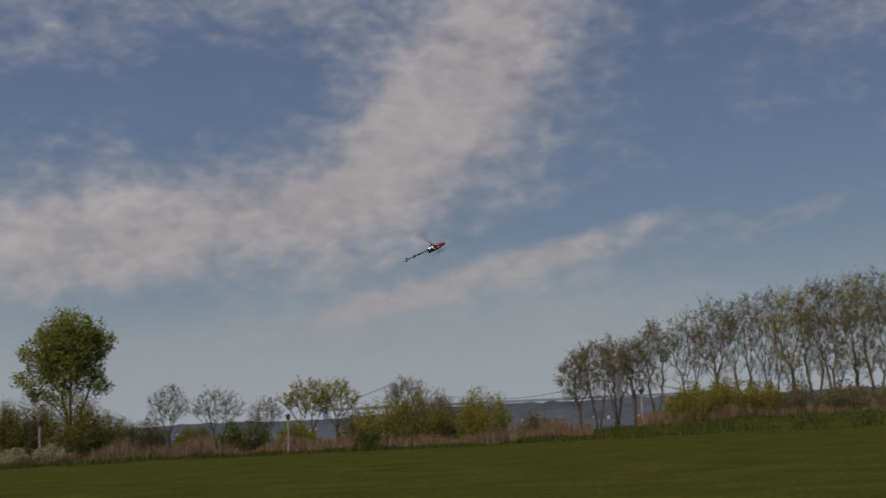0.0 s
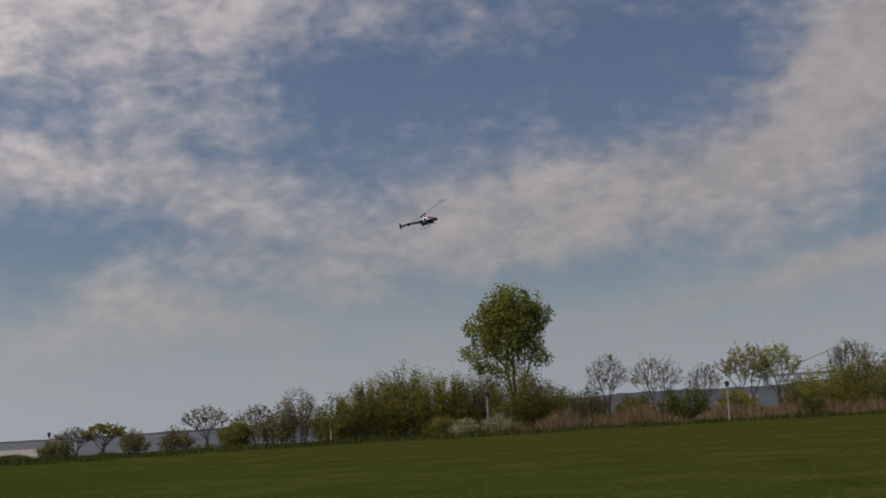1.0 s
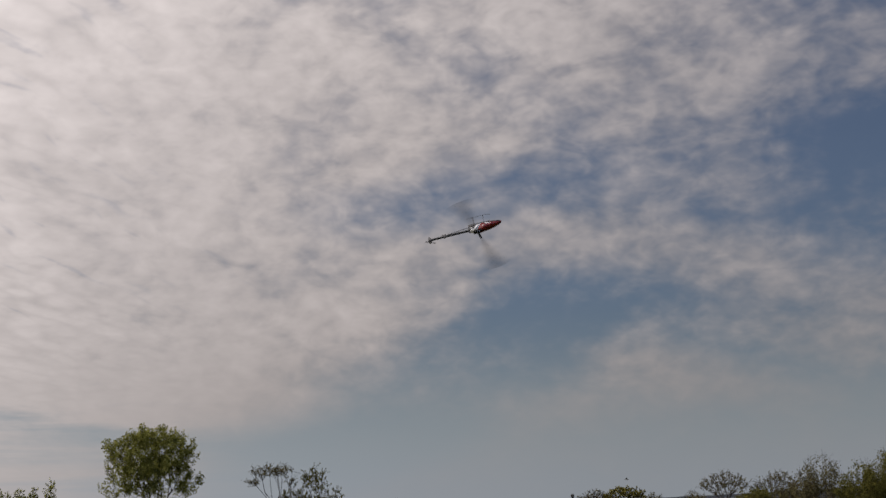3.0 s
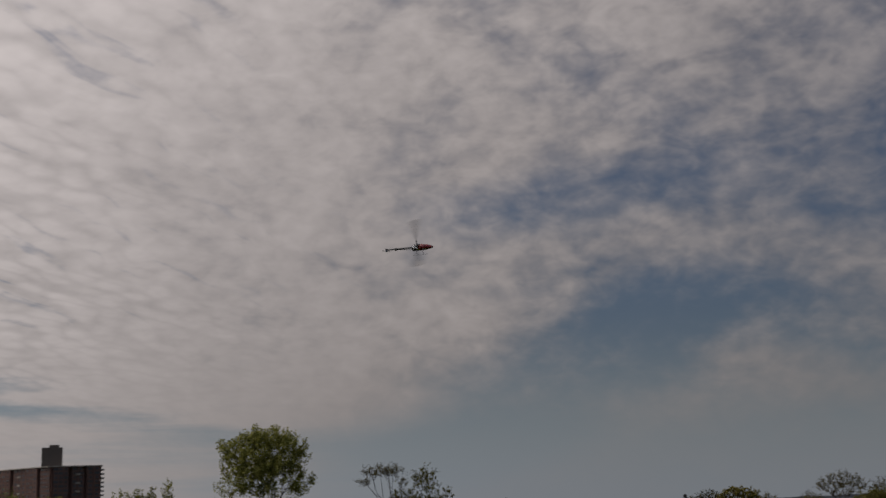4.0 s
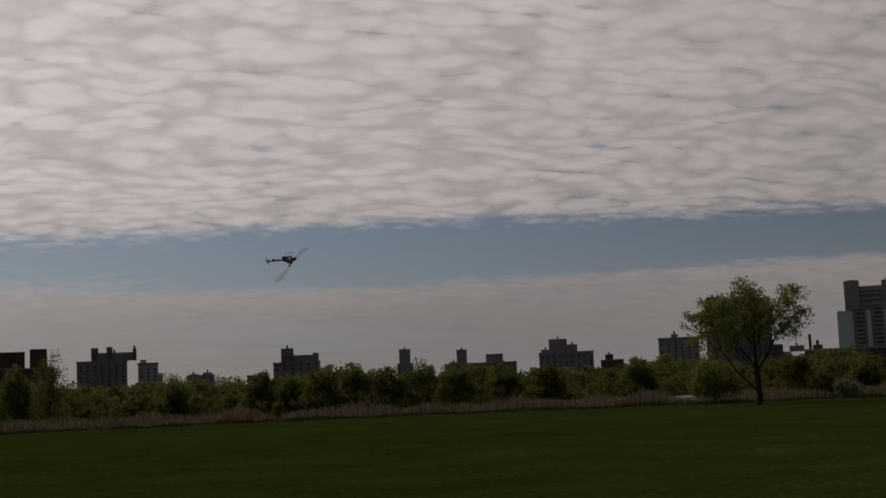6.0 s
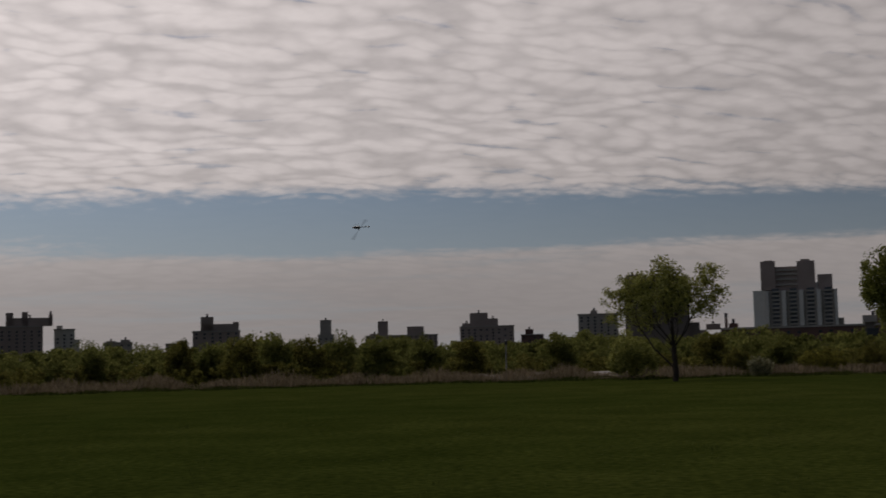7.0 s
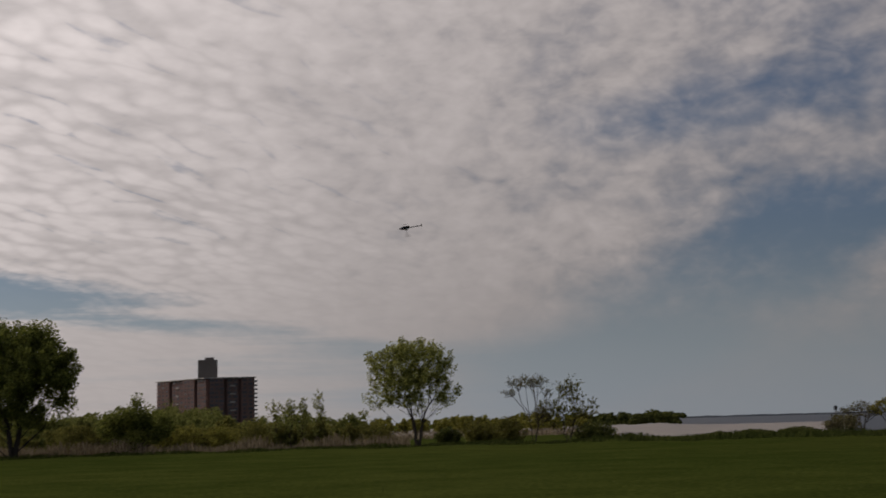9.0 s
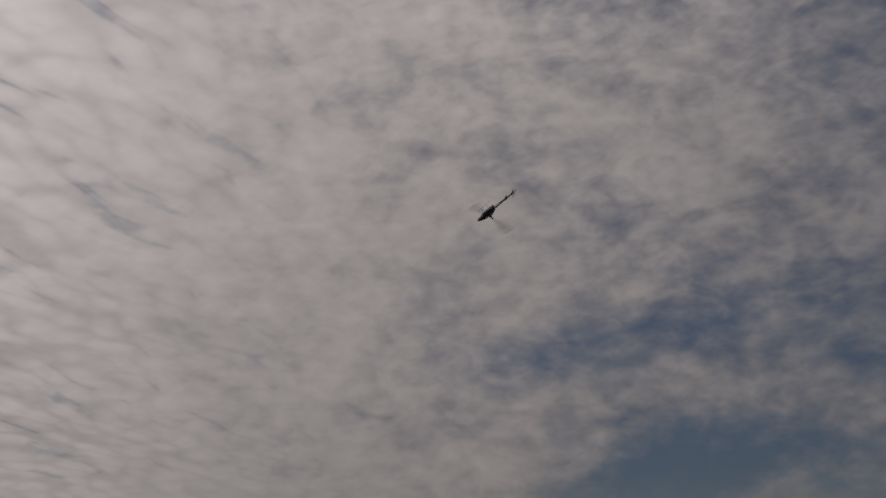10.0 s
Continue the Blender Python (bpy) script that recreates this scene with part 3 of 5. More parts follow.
# ---- ground, water, far shore ----
def polar_sheet(name, mat, az0, az1, na, rings, height, label, category, wrap=False):
    verts, faces = [], []
    for d in rings:
        for i in range(na):
            az = az0 + (az1 - az0) * i / (na if wrap else na - 1)
            a = radians(az)
            verts.append((-d * math.sin(a), d * math.cos(a), height(az, d)))
    for j in range(len(rings) - 1):
        for i in range(na if wrap else na - 1):
            k = (i + 1) % na
            faces.append((j * na + k, j * na + i, (j + 1) * na + i, (j + 1) * na + k))
    if wrap:
        faces.append(tuple(range(na)))
    ob = new(name, mesh_of(name, verts, faces, mat, True))
    return tagged(ob, label, category, kind="structure")


def span180(az):
    return (az + 180) % 360 - 180


GROUND_RINGS = [0.3, 4, 10, 20, 32, 44, 56, 66, 74, 80, 85, 90, 94, 98, 102, 106, 111, 117, 125, 135, 150, 175, 220, 300, 500, 900, 1600, 2800, 4700]
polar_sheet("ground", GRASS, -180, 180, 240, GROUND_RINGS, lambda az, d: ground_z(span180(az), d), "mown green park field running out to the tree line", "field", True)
polar_sheet("water", WATER, -80, 50, 60, [120, 150, 200, 300, 500, 900, 1800, 3000, 4750], lambda az, d: -1.9, "grey-blue open bay water beyond the shore", "water")


def dune(az, d):
    edge = (1 - smooth01(55, 57.5, az)) * smooth01(40.6, 43.2, az) * smooth01(140, 185, d)
    return -0.3 + edge * (0.42 + 0.12 * smooth01(130, 310, d) + 0.22 * noise.noise(Vector((az * 0.8, d * 0.03, 4.0))) + 0.2 * noise.noise(Vector((az * 2.6, d * 0.05, 7.0))))


polar_sheet("beach", SAND, 35, 58, 160, [116, 122, 128, 136, 146, 160, 180, 205, 235, 270, 310], dune, "pale dry sand behind the grass by the bay", "sand")
polar_sheet("sand_path", SAND, 81, 92.5, 40, [104, 106, 108, 111, 114, 117], lambda az, d: 0.12 + 0.25 * smooth01(104, 111, d) + 0.2 * noise.noise(Vector((az, d * 0.2, 8.0))) - 0.5 * (1 - smooth01(81, 83, az)) - 0.5 * smooth01(90, 92, az),
            "pale sandy path along the reeds", "path")


def ridge(az):
    """Height of the wooded far shore, in degrees."""
    main = 0.55 * (1 - smooth01(9, 34, az)) * (0.85 + 0.3 * noise.noise(Vector((az * 0.16, 2.0, 0.0)))) + 0.05 * noise.noise(Vector((az * 1.7, 5.0, 0.0)))
    return max(0.05, main + 0.07 + 0.32 * (1 - smooth01(-3, 6, az)))


def far_shore():
    verts, faces, n = [], [], 260
    for i in range(n):
        az = -60 + 105 * i / (n - 1)
        a = radians(az)
        for d, k in ((3600, 0.0), (3680, 0.55), (3800, 0.85), (3950, 1.0), (4200, 0.6)):
            z = -1.9 + k * 3900 * math.tan(radians(ridge(az))) * (1 + 0.12 * noise.noise(Vector((az * 2.2, k * 3, 3.0))))
            verts.append((-d * math.sin(a), d * math.cos(a), z))
    for i in range(n - 1):
        for j in range(4):
            q = i * 5 + j
            faces.append((q, q + 5, q + 6, q + 1))
    tagged(new("backdrop", mesh_of("backdrop", verts, faces, HILL_HAZED, True)), "low wooded hills on the far shore of the bay, haze in their colour", "hills", kind="structure")


far_shore()


def shore_houses():
    """Houses on the far shore, too small and many to pick apart."""
    rng = random.Random(77)
    bm = bmesh.new()
    for i in range(150):
        az = rng.uniform(-14, 22)
        k = rng.uniform(0.05, 0.6)
        z = k * 3700 * math.tan(radians(ridge(az))) * 0.8
        a, d = radians(az), 3590 + 240 * k
        x, y, w, h = -d * math.sin(a), d * math.cos(a), rng.uniform(1.5, 4), rng.uniform(2, 4.5)
        add_box(bm, x - w, x + w, y - 6, y + 6, z - 8, z + h)
    me = bpy.data.meshes.new("far_houses")
    bm.to_mesh(me)
    bm.free()
    me.materials.append(CONCRETE_DARK)
    tagged(new("far_houses", me), "small pale houses scattered on the far shore", "houses", kind="stuff")


shore_houses()


def suspension_bridge():
    """Two portal towers, a deck, two main cables with hangers; far over the bay."""
    d, s = 4100.0, 4100 * math.radians(1)          # s: metres to the degree
    root = thing("suspension_bridge", spot(-3.3, d, -1.9), "grey steel suspension bridge with tall towers across the bay", "bridge")
    span = 4.95 * s                                 # half of the main span
    top, deck = d * math.tan(radians(1.98)), d * math.tan(radians(1.0))
    for x in (-span, span):
        bm = bmesh.new()
        for y in (-16, 16):
            add_box(bm, x - 11, x + 11, y - 5, y + 5, 0, top, 1.2)
        add_box(bm, x - 11, x + 11, -14, 14, top - 22, top - 2)
        add_box(bm, x - 11, x + 11, -14, 14, deck - 14, deck - 4)
        add_box(bm, x - 16, x + 16, -24, 24, -3, 9, 1)
        part("tower", bm, STEEL, root)
    part("deck", box(-span - 3.4 * s, span + 5 * s, -14, 14, deck - 8, deck), STEEL, root)
    for x in (-span - 1.7 * s, -span - 3.1 * s, span + 1.8 * s, span + 3.5 * s):
        part("pier", box(x - 7, x + 7, -11, 11, -2, deck - 8.2, 0.8), STEEL, root)
    for y in (-15, 15):
        sp = Soup()
        pts = [Vector((-span + 2 * span * i / 24, y, deck + 5 + (top - deck - 5) * (i / 12 - 1) ** 2)) for i in range(25)]
        pts = [Vector((-span - 3.2 * s, y, deck)), Vector((-span - 1.6 * s, y, deck + (top - deck) * 0.42))] + pts + [Vector((span + 1.6 * s, y, deck + (top - deck) * 0.42)), Vector((span + 3.2 * s, y, deck))]
        sp.tube(pts, 0.75, 0.75, 5)
        part_mesh("main_cable", sp.mesh("main_cable", STEEL), root)
        for i in range(3, 26):
            hang = Soup()
            hang.tube([Vector((pts[i].x, y, deck - 1)), pts[i]], 0.4, 0.4, 3)
            part_mesh("hanger", hang.mesh("hanger", STEEL), root)


suspension_bridge()


# ---- buildings ----
def window_mesh(w, h, mat=WINDOW):
    """A pane set in a shallow frame, facing -y."""
    bm = box(-w / 2, w / 2, -0.08, 0.1, -h / 2, h / 2)
    me = bpy.data.meshes.new("window")
    bm.to_mesh(me)
    bm.free()
    me.materials.append(mat)
    return me


def brick_slab():
    """The broad dark brick block with end balconies and a lift tower."""
    d = 1000.0
    k = d * math.radians(1)
    w, roof = 4.1 * k, 1.6 + d * math.tan(radians(2.22))
    root = thing("apartment_block", spot(62.68, d), "dark red-brown brick apartment slab with end balconies and roof tower", "building")
    floors = 13
    fh = roof / floors
    # one wing faces the field, the other runs back from it at a slant
    slant = pose(-2.0, 0, 0, 0, 0, -58.5)
    back = 74.0
    bays = [(-0.5, 11, -2.0), (12.6, 22, -0.6), (23.4, w / 2 - 2.2, -2.0)]
    wing = [(-back + 1, -54, -1.5), (-52, -34, 0.0), (-32, -16, -1.5), (-14, -1, 0.0)]
    part("wall", box(-2, w / 2 - 2, 1, 18, 0, roof - 0.6), BRICK, root)
    part("wing_wall", box(-back, 0, 1, 16, 0, roof - 0.6), BRICK, root, "", slant)
    for a, b, y in bays:
        part("bay", box(a + 0.3, b - 0.3, y, 1.2, 0, roof), BRICK, root)
    for a, b, y in wing:
        part("bay", box(a, b, y, 1.2, 0, roof), BRICK, root, "", slant)
    part("roof", box(-1, w / 2 - 1, -2.4, 18.5, roof + 0.05, roof + 0.9), CONCRETE_DARK, root, "pale concrete roof edge")
    part("roof", box(-back - 0.8, -1, -2.0, 16.5, roof + 0.06, roof + 0.85), CONCRETE_DARK, root, "pale concrete roof edge", slant)
    tower = part("lift_tower", box(-8.8, 6.0, 4, 16, roof + 0.95, roof + 14.6), SLATE, root)
    part("cap", box(-3.5, 3.5, 7, 14, roof + 14.6, roof + 16.6), SLATE, tower)
    balcony = bpy.data.meshes.new("balcony")
    bm = bmesh.new()
    add_box(bm, -1.9, 1.9, -0.5, 5, 0, 0.3)
    add_box(bm, -1.9, 1.9, -0.5, -0.3, 0.3, 1.25)
    bm.to_mesh(balcony)
    bm.free()
    balcony.materials.append(CONCRETE_DARK)
    win, wide = window_mesh(1.9, 1.5), window_mesh(3.4, 1.7)
    for f in range(2, floors):
        z = f * fh
        part_mesh("balcony", balcony, root, at=pose(w / 2 - 1.7, -0.2, z))
        part_mesh("balcony", balcony, root, at=slant @ pose(-back - 0.4, 0.2, z))
        if f % 2:
            part_mesh("balcony", balcony, root, at=slant @ pose(-43, -0.4, z))
            part_mesh("balcony", balcony, root, at=pose(17.3, -1.2, z))
        for rows, at in ((bays, Matrix()), (wing, slant)):
            for a, b, y in rows:
                n = 3 if b - a > 11 else 2
                for i in range(n):
                    x = a + (b - a) * (i + 0.6) / (n + 0.2)
                    part_mesh("window", wide if (i + f) % 3 == 0 else win, root, at=at @ pose(x, y - 0.04, z + 1.6))


def stepped_tower():
    """Tall block: a pale slab with dark window columns below, a brown plant storey and towers above."""
    d = 1000.0
    k = d * math.radians(1)
    root = thing("apartment_tower", spot(76.42, d), "tall grey concrete tower with window columns and brown upper storeys", "building")

    def zz(e):
        return 1.6 + d * math.tan(radians(e))

    w = 3.5 * k
    x0 = -w / 2
    mid = zz(2.68)
    part("wall", box(x0 + 9.5, w / 2, 0, 22, 0, mid), CONCRETE_DARK, root)
    part("end_wall", box(x0, x0 + 9.3, 1.5, 20, 0, mid + 0.6), CONCRETE, root, "pale blank concrete end wall")
    cols = 4
    cw = (w - 10.5) / cols
    pane = window_mesh(cw * 0.42, 1.7)
    for i in range(cols + 1):
        x = x0 + 9.8 + i * cw
        part("pier", box(x - 1.5 if i else x - 0.2, x + 1.5 if i < cols else x + 0.6, -1.8, 0.4, 0, mid), CONCRETE, root)
    floors = 16
    rail = bpy.data.meshes.new("spandrel")
    bm = box(-cw / 2 + 1.55, cw / 2 - 1.55, -0.9, 0.2, -0.55, 0.55)
    bm.to_mesh(rail)
    bm.free()
    rail.materials.append(CONCRETE_DARK)
    for f in range(floors):
        z = 1.8 + (mid - 2.5) * f / (floors - 1)
        for i in range(cols):
            x = x0 + 9.8 + (i + 0.5) * cw
            part_mesh("spandrel", rail, root, at=pose(x, 0, z))
            part_mesh("window", pane, root, at=pose(x + 0.4, -0.05, z + 1.45))
    up = part("upper_block", box(x0 + 17, x0 + 33, 3, 18, mid, zz(3.72)), BRICK_BROWN, root, "brown recessed upper storeys")
    for z in (zz(2.95), zz(3.18), zz(3.4), zz(3.58)):
        part("ledge", box(x0 + 17.2, x0 + 33, 2.0, 3.2, z - 0.8, z + 0.6), CONCRETE_DARK, up)
    part("stair_tower", box(x0 + 6.2, x0 + 17, 1, 19, mid + 0.7, zz(3.97)), BRICK_BROWN, root)
    part("stair_tower", box(x0 + 33, x0 + 45.8, 1, 19, mid + 0.02, zz(3.93)), BRICK_BROWN, root)
    part("stair_tower", box(x0 + 47.6, w / 2 - 3, 3, 17, mid + 0.02, zz(3.33)), BRICK_BROWN, root)
    part("tank_room", box(x0 + 43, x0 + 50, 4, 15, mid + 0.02, zz(3.0)), CONCRETE, root)
    for x in (x0 + 12, x0 + 39):
        part("roof_cap", box(x - 3.2, x + 3.2, 5, 14, zz(3.95), zz(4.02)), CONCRETE_DARK, root)
    part("annex", box(w / 2 + 0.2, w / 2 + 4, 6, 18, 0, zz(1.45)), CONCRETE_DARK, root)


def far_block(az0, az1, top, d, blocks, mat, label, seed, base=0.0):
    """A block of flats on the skyline; blocks: (azimuth from, to, top degrees) of what stands on its roof."""
    rng = random.Random(seed)
    az = (az0 + az1) / 2
    k = d * math.radians(1)
    root = thing("apartment_house", spot(az, d), label, "building", "skyline buildings")

    def zz(e):
        return 1.6 + d * math.tan(radians(e))

    w, h = abs(az0 - az1) * k, zz(top)
    part("wall", box(-w / 2, w / 2, 0, 16, 0, h), mat, root)
    part("parapet", box(-w / 2 - 0.4, w / 2 + 0.4, -0.4, 16.4, h + 0.02, h + 1.1), CONCRETE_DARK, root)
    for a, b, e in blocks:
        xa, xb = sorted(((az - a) * k, (az - b) * k))
        if zz(e) < h + 1.2:
            part("wing", box(xa, xb, 2, 14, 0, zz(e)), mat, root)
        else:
            blk = part("roof_block", box(xa, xb, 2, 14, h + 1.15, zz(e)), mat, root)
            if rng.random() < 0.7:
                part("vent", box((xa + xb) / 2 - 0.8, (xa + xb) / 2 + 0.8, 6, 8, zz(e), zz(e) + 2.6), ROOF, blk)
    win = window_mesh(1.8, 1.6)
    n, fl = max(2, int(w / 5.5)), int(h / 3.0)
    for f in range(max(1, fl - 9), fl):
        for i in range(n):
            if rng.random() < 0.85:
                part_mesh("window", win, root, at=pose(-w / 2 + w * (i + 0.5) / n, -0.04, f * 3.0 + 1.4))
    return root


brick_slab()
stepped_tower()
far_block(109.0, 111.1, 1.9, 1100, [(108.6, 110.45, 2.3), (110.2, 110.5, 2.52), (109.6, 109.85, 2.55), (108.6, 108.75, 2.45)], BRICK_BROWN, "dark stepped apartment tower with roof blocks", 1)
far_block(107.7, 108.55, 1.75, 1120, [(107.5, 107.7, 1.35), (108.2, 108.45, 1.95)], CONCRETE, "pale grey slab with narrow end faces", 2)
far_block(105.3, 106.5, 1.15, 1300, [(105.4, 105.8, 1.3), (106.0, 106.4, 1.25)], CONCRETE_DARK, "squat grey apartment house with roof blocks", 3)
far_block(103.4, 103.9, 1.05, 1300, [], BRICK_BROWN, "small brown block among the trees", 4)
far_block(100.7, 102.75, 1.55, 1050, [(101.85, 102.4, 2.22), (100.75, 101.0, 1.98), (101.0, 102.4, 1.9)], BRICK_BROWN, "dark brown apartment tower with two roof towers", 5)
far_block(112.0, 114.6, 1.7, 1000, [(112.3, 113.0, 2.55), (113.2, 114.4, 2.45)], BRICK, "brown brick apartment tower half behind trees", 6)
far_block(96.6, 97.3, 1.3, 1500, [(96.7, 97.2, 1.98)], CONCRETE_DARK, "dark lift tower over a low roof", 7)
far_block(92.0, 95.2, 1.2, 1500, [(94.2, 94.65, 1.86), (92.6, 93.35, 1.6), (94.6, 95.0, 1.32)], BRICK_BROWN, "long low brown apartment house with roof towers", 8)
far_block(88.6, 91.0, 1.5, 1250, [(89.75, 90.55, 2.13), (89.3, 89.75, 1.87), (90.5, 90.9, 1.68)], BRICK_BROWN, "stepped brown apartment house with central tower", 9)
far_block(87.3, 88.3, 1.08, 1400, [(87.75, 88.1, 1.35)], BRICK, "low brick house row with a roof block", 10)
far_block(84.0, 85.75, 1.9, 1150, [(84.9, 85.2, 2.1)], CONCRETE_DARK, "pale apartment house behind the lone tree", 11)
far_block(80.9, 83.68, 3.44, 1080, [(83.05, 83.6, 3.62), (80.48, 80.9, 1.44)], SLATE, "dark brown apartment tower behind the lone tree", 14)
# the brick row's end wall as its own block, its shade put into dark brick
far_block(73.24, 73.6, 1.22, 215, [], SLATE, "shaded end wall of the brick row, set as a dark block", 15)
far_block(80.2, 83.6, 1.05, 1150, [(79.6, 80.2, 1.35)], BRICK_BROWN, "brown low apartment house", 12)
far_block(72.6, 79.6, 1.08, 760, [(78.9, 79.25, 1.35), (79.35, 79.42, 1.62), (73.0, 73.5, 1.5), (72.5, 72.9, 1.35)], BRICK, "long low brick building before the tall tower", 13)


# ---- far woods ----
def woods(label, az0, az1, d0, d1, top, n, per, size, mat, seed, low=0.0):
    """A belt of trees too far off to count: crowns of many leaf sprays, down to the ground."""
    rs = np.random.RandomState(seed)
    out = []
    for i in range(n):
        az, d = rs.uniform(az0, az1), rs.uniform(d0, d1)
        a = radians(az)
        h = max(1.6, 1.6 + d * math.tan(radians(top(az) * rs.uniform(0.6, 1.04))))
        w = min(h * rs.uniform(0.3, 0.5), 4.5)
        c = np.array((-d * math.sin(a), d * math.cos(a), 0))
        lobes = 9
        o = np.stack([rs.normal(size=lobes) * 0.5 * w, rs.normal(size=lobes) * 0.5 * w, h * rs.uniform(0.3 + low, 0.82, lobes)], 1)
        rad = w * rs.uniform(0.3, 0.55, lobes)
        k = rs.randint(0, lobes, per)
        v = rs.normal(size=(per, 3))
        v *= (rs.uniform(0, 1, per) ** 0.4 / np.linalg.norm(v, axis=1))[:, None]
        p = c + o[k] + v * rad[k][:, None] * np.array((1, 1, 0.9))
        p[:, 2] = np.minimum(p[:, 2], h * 1.02)
        out.append(p[p[:, 2] > 0.02])
    ob = new("far_trees", leaf_mesh("far_trees", np.concatenate(out), size, mat, seed))
    return tagged(ob, label, "trees", kind="stuff")


woods("dense belt of dark green trees before the skyline", 62, 122, 150, 300, lambda a: 1.12 + 0.22 * math.sin(a * 0.9) + 0.22 * smooth01(84, 96, a), 430, 620, 0.42, LEAF_BELT, 21, -0.25)
woods("dense belt of fresh green trees behind the field", 56, 122, 130, 210, lambda a: 0.85 + 0.3 * math.sin(a * 1.7 + 1), 340, 520, 0.3, LEAF_BELT, 22, -0.28)
woods("low brown scrub behind the field", 56.5, 122, 118, 150, lambda a: 0.15 + 0.25 * math.sin(a * 2.3), 420, 300, 0.24, LEAF_BUSH, 23, -0.28)
woods("brown leafless scrub under the bare wood", -30, -10.5, 112, 126, lambda a: 0.75 + 0.25 * math.sin(a * 1.9), 150, 320, 0.16, LEAF_BUD, 26, -0.28)
woods("dark trees on the point by the beach", 42.2, 47, 300, 420, lambda a: 0.30 + 0.06 * math.sin(a * 3.1), 60, 360, 0.7, LEAF_DEEP, 24, -0.25)
woods("low tree line beyond the beach", 46, 62, 200, 300, lambda a: 0.34 + 0.1 * math.sin(a * 2.1), 110, 300, 0.5, LEAF_MOSS, 25, -0.25)


# ---- reeds and rough grass ----
def blades(label, category, az0, az1, d0, d1, n, h0, h1, width, mat, seed, clump=0.55, name="reeds"):
    rng = random.Random(seed)
    v, f = [], []
    while len(f) < n:
        az, d = rng.uniform(az0, az1), d0 + (d1 - d0) * rng.random()
        if noise.noise(Vector((az * 0.9, d * 0.12, seed))) < rng.uniform(-clump, clump) - 0.15:
            continue
        a = radians(az)
        z = ground_z(az, d) - 0.05
        x, y = -d * math.sin(a), d * math.cos(a)
        h = rng.uniform(h0, h1) * max(0.25, 0.75 + 0.9 * noise.noise(Vector((az * 0.55, d * 0.16, seed + 3))))
        t, lx, ly = rng.uniform(0, 3.14), rng.gauss(0, 0.16) * h, rng.gauss(0, 0.16) * h
        c, s = math.cos(t) * width / 2, math.sin(t) * width / 2
        k = len(v)
        v += [(x - c, y - s, z), (x + c, y + s, z), (x + lx + c * 0.6, y + ly + s * 0.6, z + h), (x + lx - c * 0.6, y + ly - s * 0.6, z + h)]
        f.append((k, k + 1, k + 2, k + 3))
    return tagged(new(name, mesh_of(name, v, f, mat)), label, category, kind="stuff")


blades("dry reddish-brown reeds along the shore", "reeds", -7, 17.5, 98, 113, 26000, 0.5, 1.35, 0.05, REED, 31)
blades("dry reddish-brown reeds below the bare wood", "reeds", -26, -9, 102, 110, 6000, 0.5, 1.1, 0.06, REED, 32)
blades("pale dry reeds at the edge of the field", "reeds", 54, 122, 98, 110, 34000, 0.4, 1.05, 0.06, REED_PALE, 33)
blades("sparse dry grass tufts on the sand", "grass", 41.5, 56.5, 140, 230, 7000, 0.25, 0.7, 0.1, REED_PALE, 36, 0.25, name="beach_grass")
blades("rough uncut green grass at the edge of the field", "grass", -28, 46, 91, 105, 40000, 0.12, 0.5, 0.06, TALL_GRASS, 34, name="tall_grass")
blades("rough uncut green grass at the edge of the field", "grass", 46, 124, 92, 101, 26000, 0.08, 0.35, 0.06, TALL_GRASS, 35, name="tall_grass")

blades("short tufts of grass standing out of the mown field", "grass", -27, 122, 15, 50, 60000, 0.025, 0.075, 0.014, TALL_GRASS, 37, 0.4, name="grass_tufts")


# ---- trees ----
def high(el, d):
    return 1.6 + d * math.tan(radians(el))


# the tall leafy tree by the shore
D = 106.0
tree(spot(15.45, D, 0), "tall leafy green tree with open crown above scrub", high(5.75, D),
     [(0.0, 0, 0.82, 0.17, 0.18, 0.16), (0.15, 0, 0.77, 0.12, 0.14, 0.12), (-0.18, 0, 0.72, 0.15, 0.16, 0.14), (-0.02, 0, 0.62, 0.16, 0.16, 0.12), (0.25, 0, 0.80, 0.06, 0.07, 0.05),
      (-0.25, 0, 0.53, 0.14, 0.13, 0.07), (0.18, 0, 0.49, 0.12, 0.12, 0.06), (-0.12, 0, 0.43, 0.14, 0.13, 0.08), (-0.02, 0, 0.67, 0.24, 0.22, 0.24)],
     41, nodes=560, leaves=17000, size=0.2, leaf=LEAF_DARK, stems=3, fork=0.34, splay=0.07, r=0.24, tuft=0.022)
# the broad dark tree before the skyline
D = 97.0
tree(spot(70.8, D, 0), "broad dark green tree with twin trunk on the field edge", high(4.95, D),
     [(-0.18, 0, 0.81, 0.18, 0.19, 0.17), (0.13, 0, 0.83, 0.17, 0.18, 0.15), (-0.38, 0, 0.67, 0.13, 0.15, 0.19), (-0.40, 0, 0.49, 0.11, 0.12, 0.09), (0.35, 0, 0.65, 0.13, 0.14, 0.13),
      (0.31, 0, 0.38, 0.11, 0.12, 0.08), (-0.05, 0, 0.56, 0.3, 0.24, 0.22), (0.06, 0, 0.31, 0.26, 0.2, 0.15), (-0.27, 0, 0.38, 0.19, 0.17, 0.16), (-0.02, 0, 0.6, 0.44, 0.32, 0.34)],
     42, nodes=760, leaves=52000, size=0.18, leaf=LEAF_DARK, stems=2, fork=0.2, splay=0.05, r=0.3, tuft=0.028)
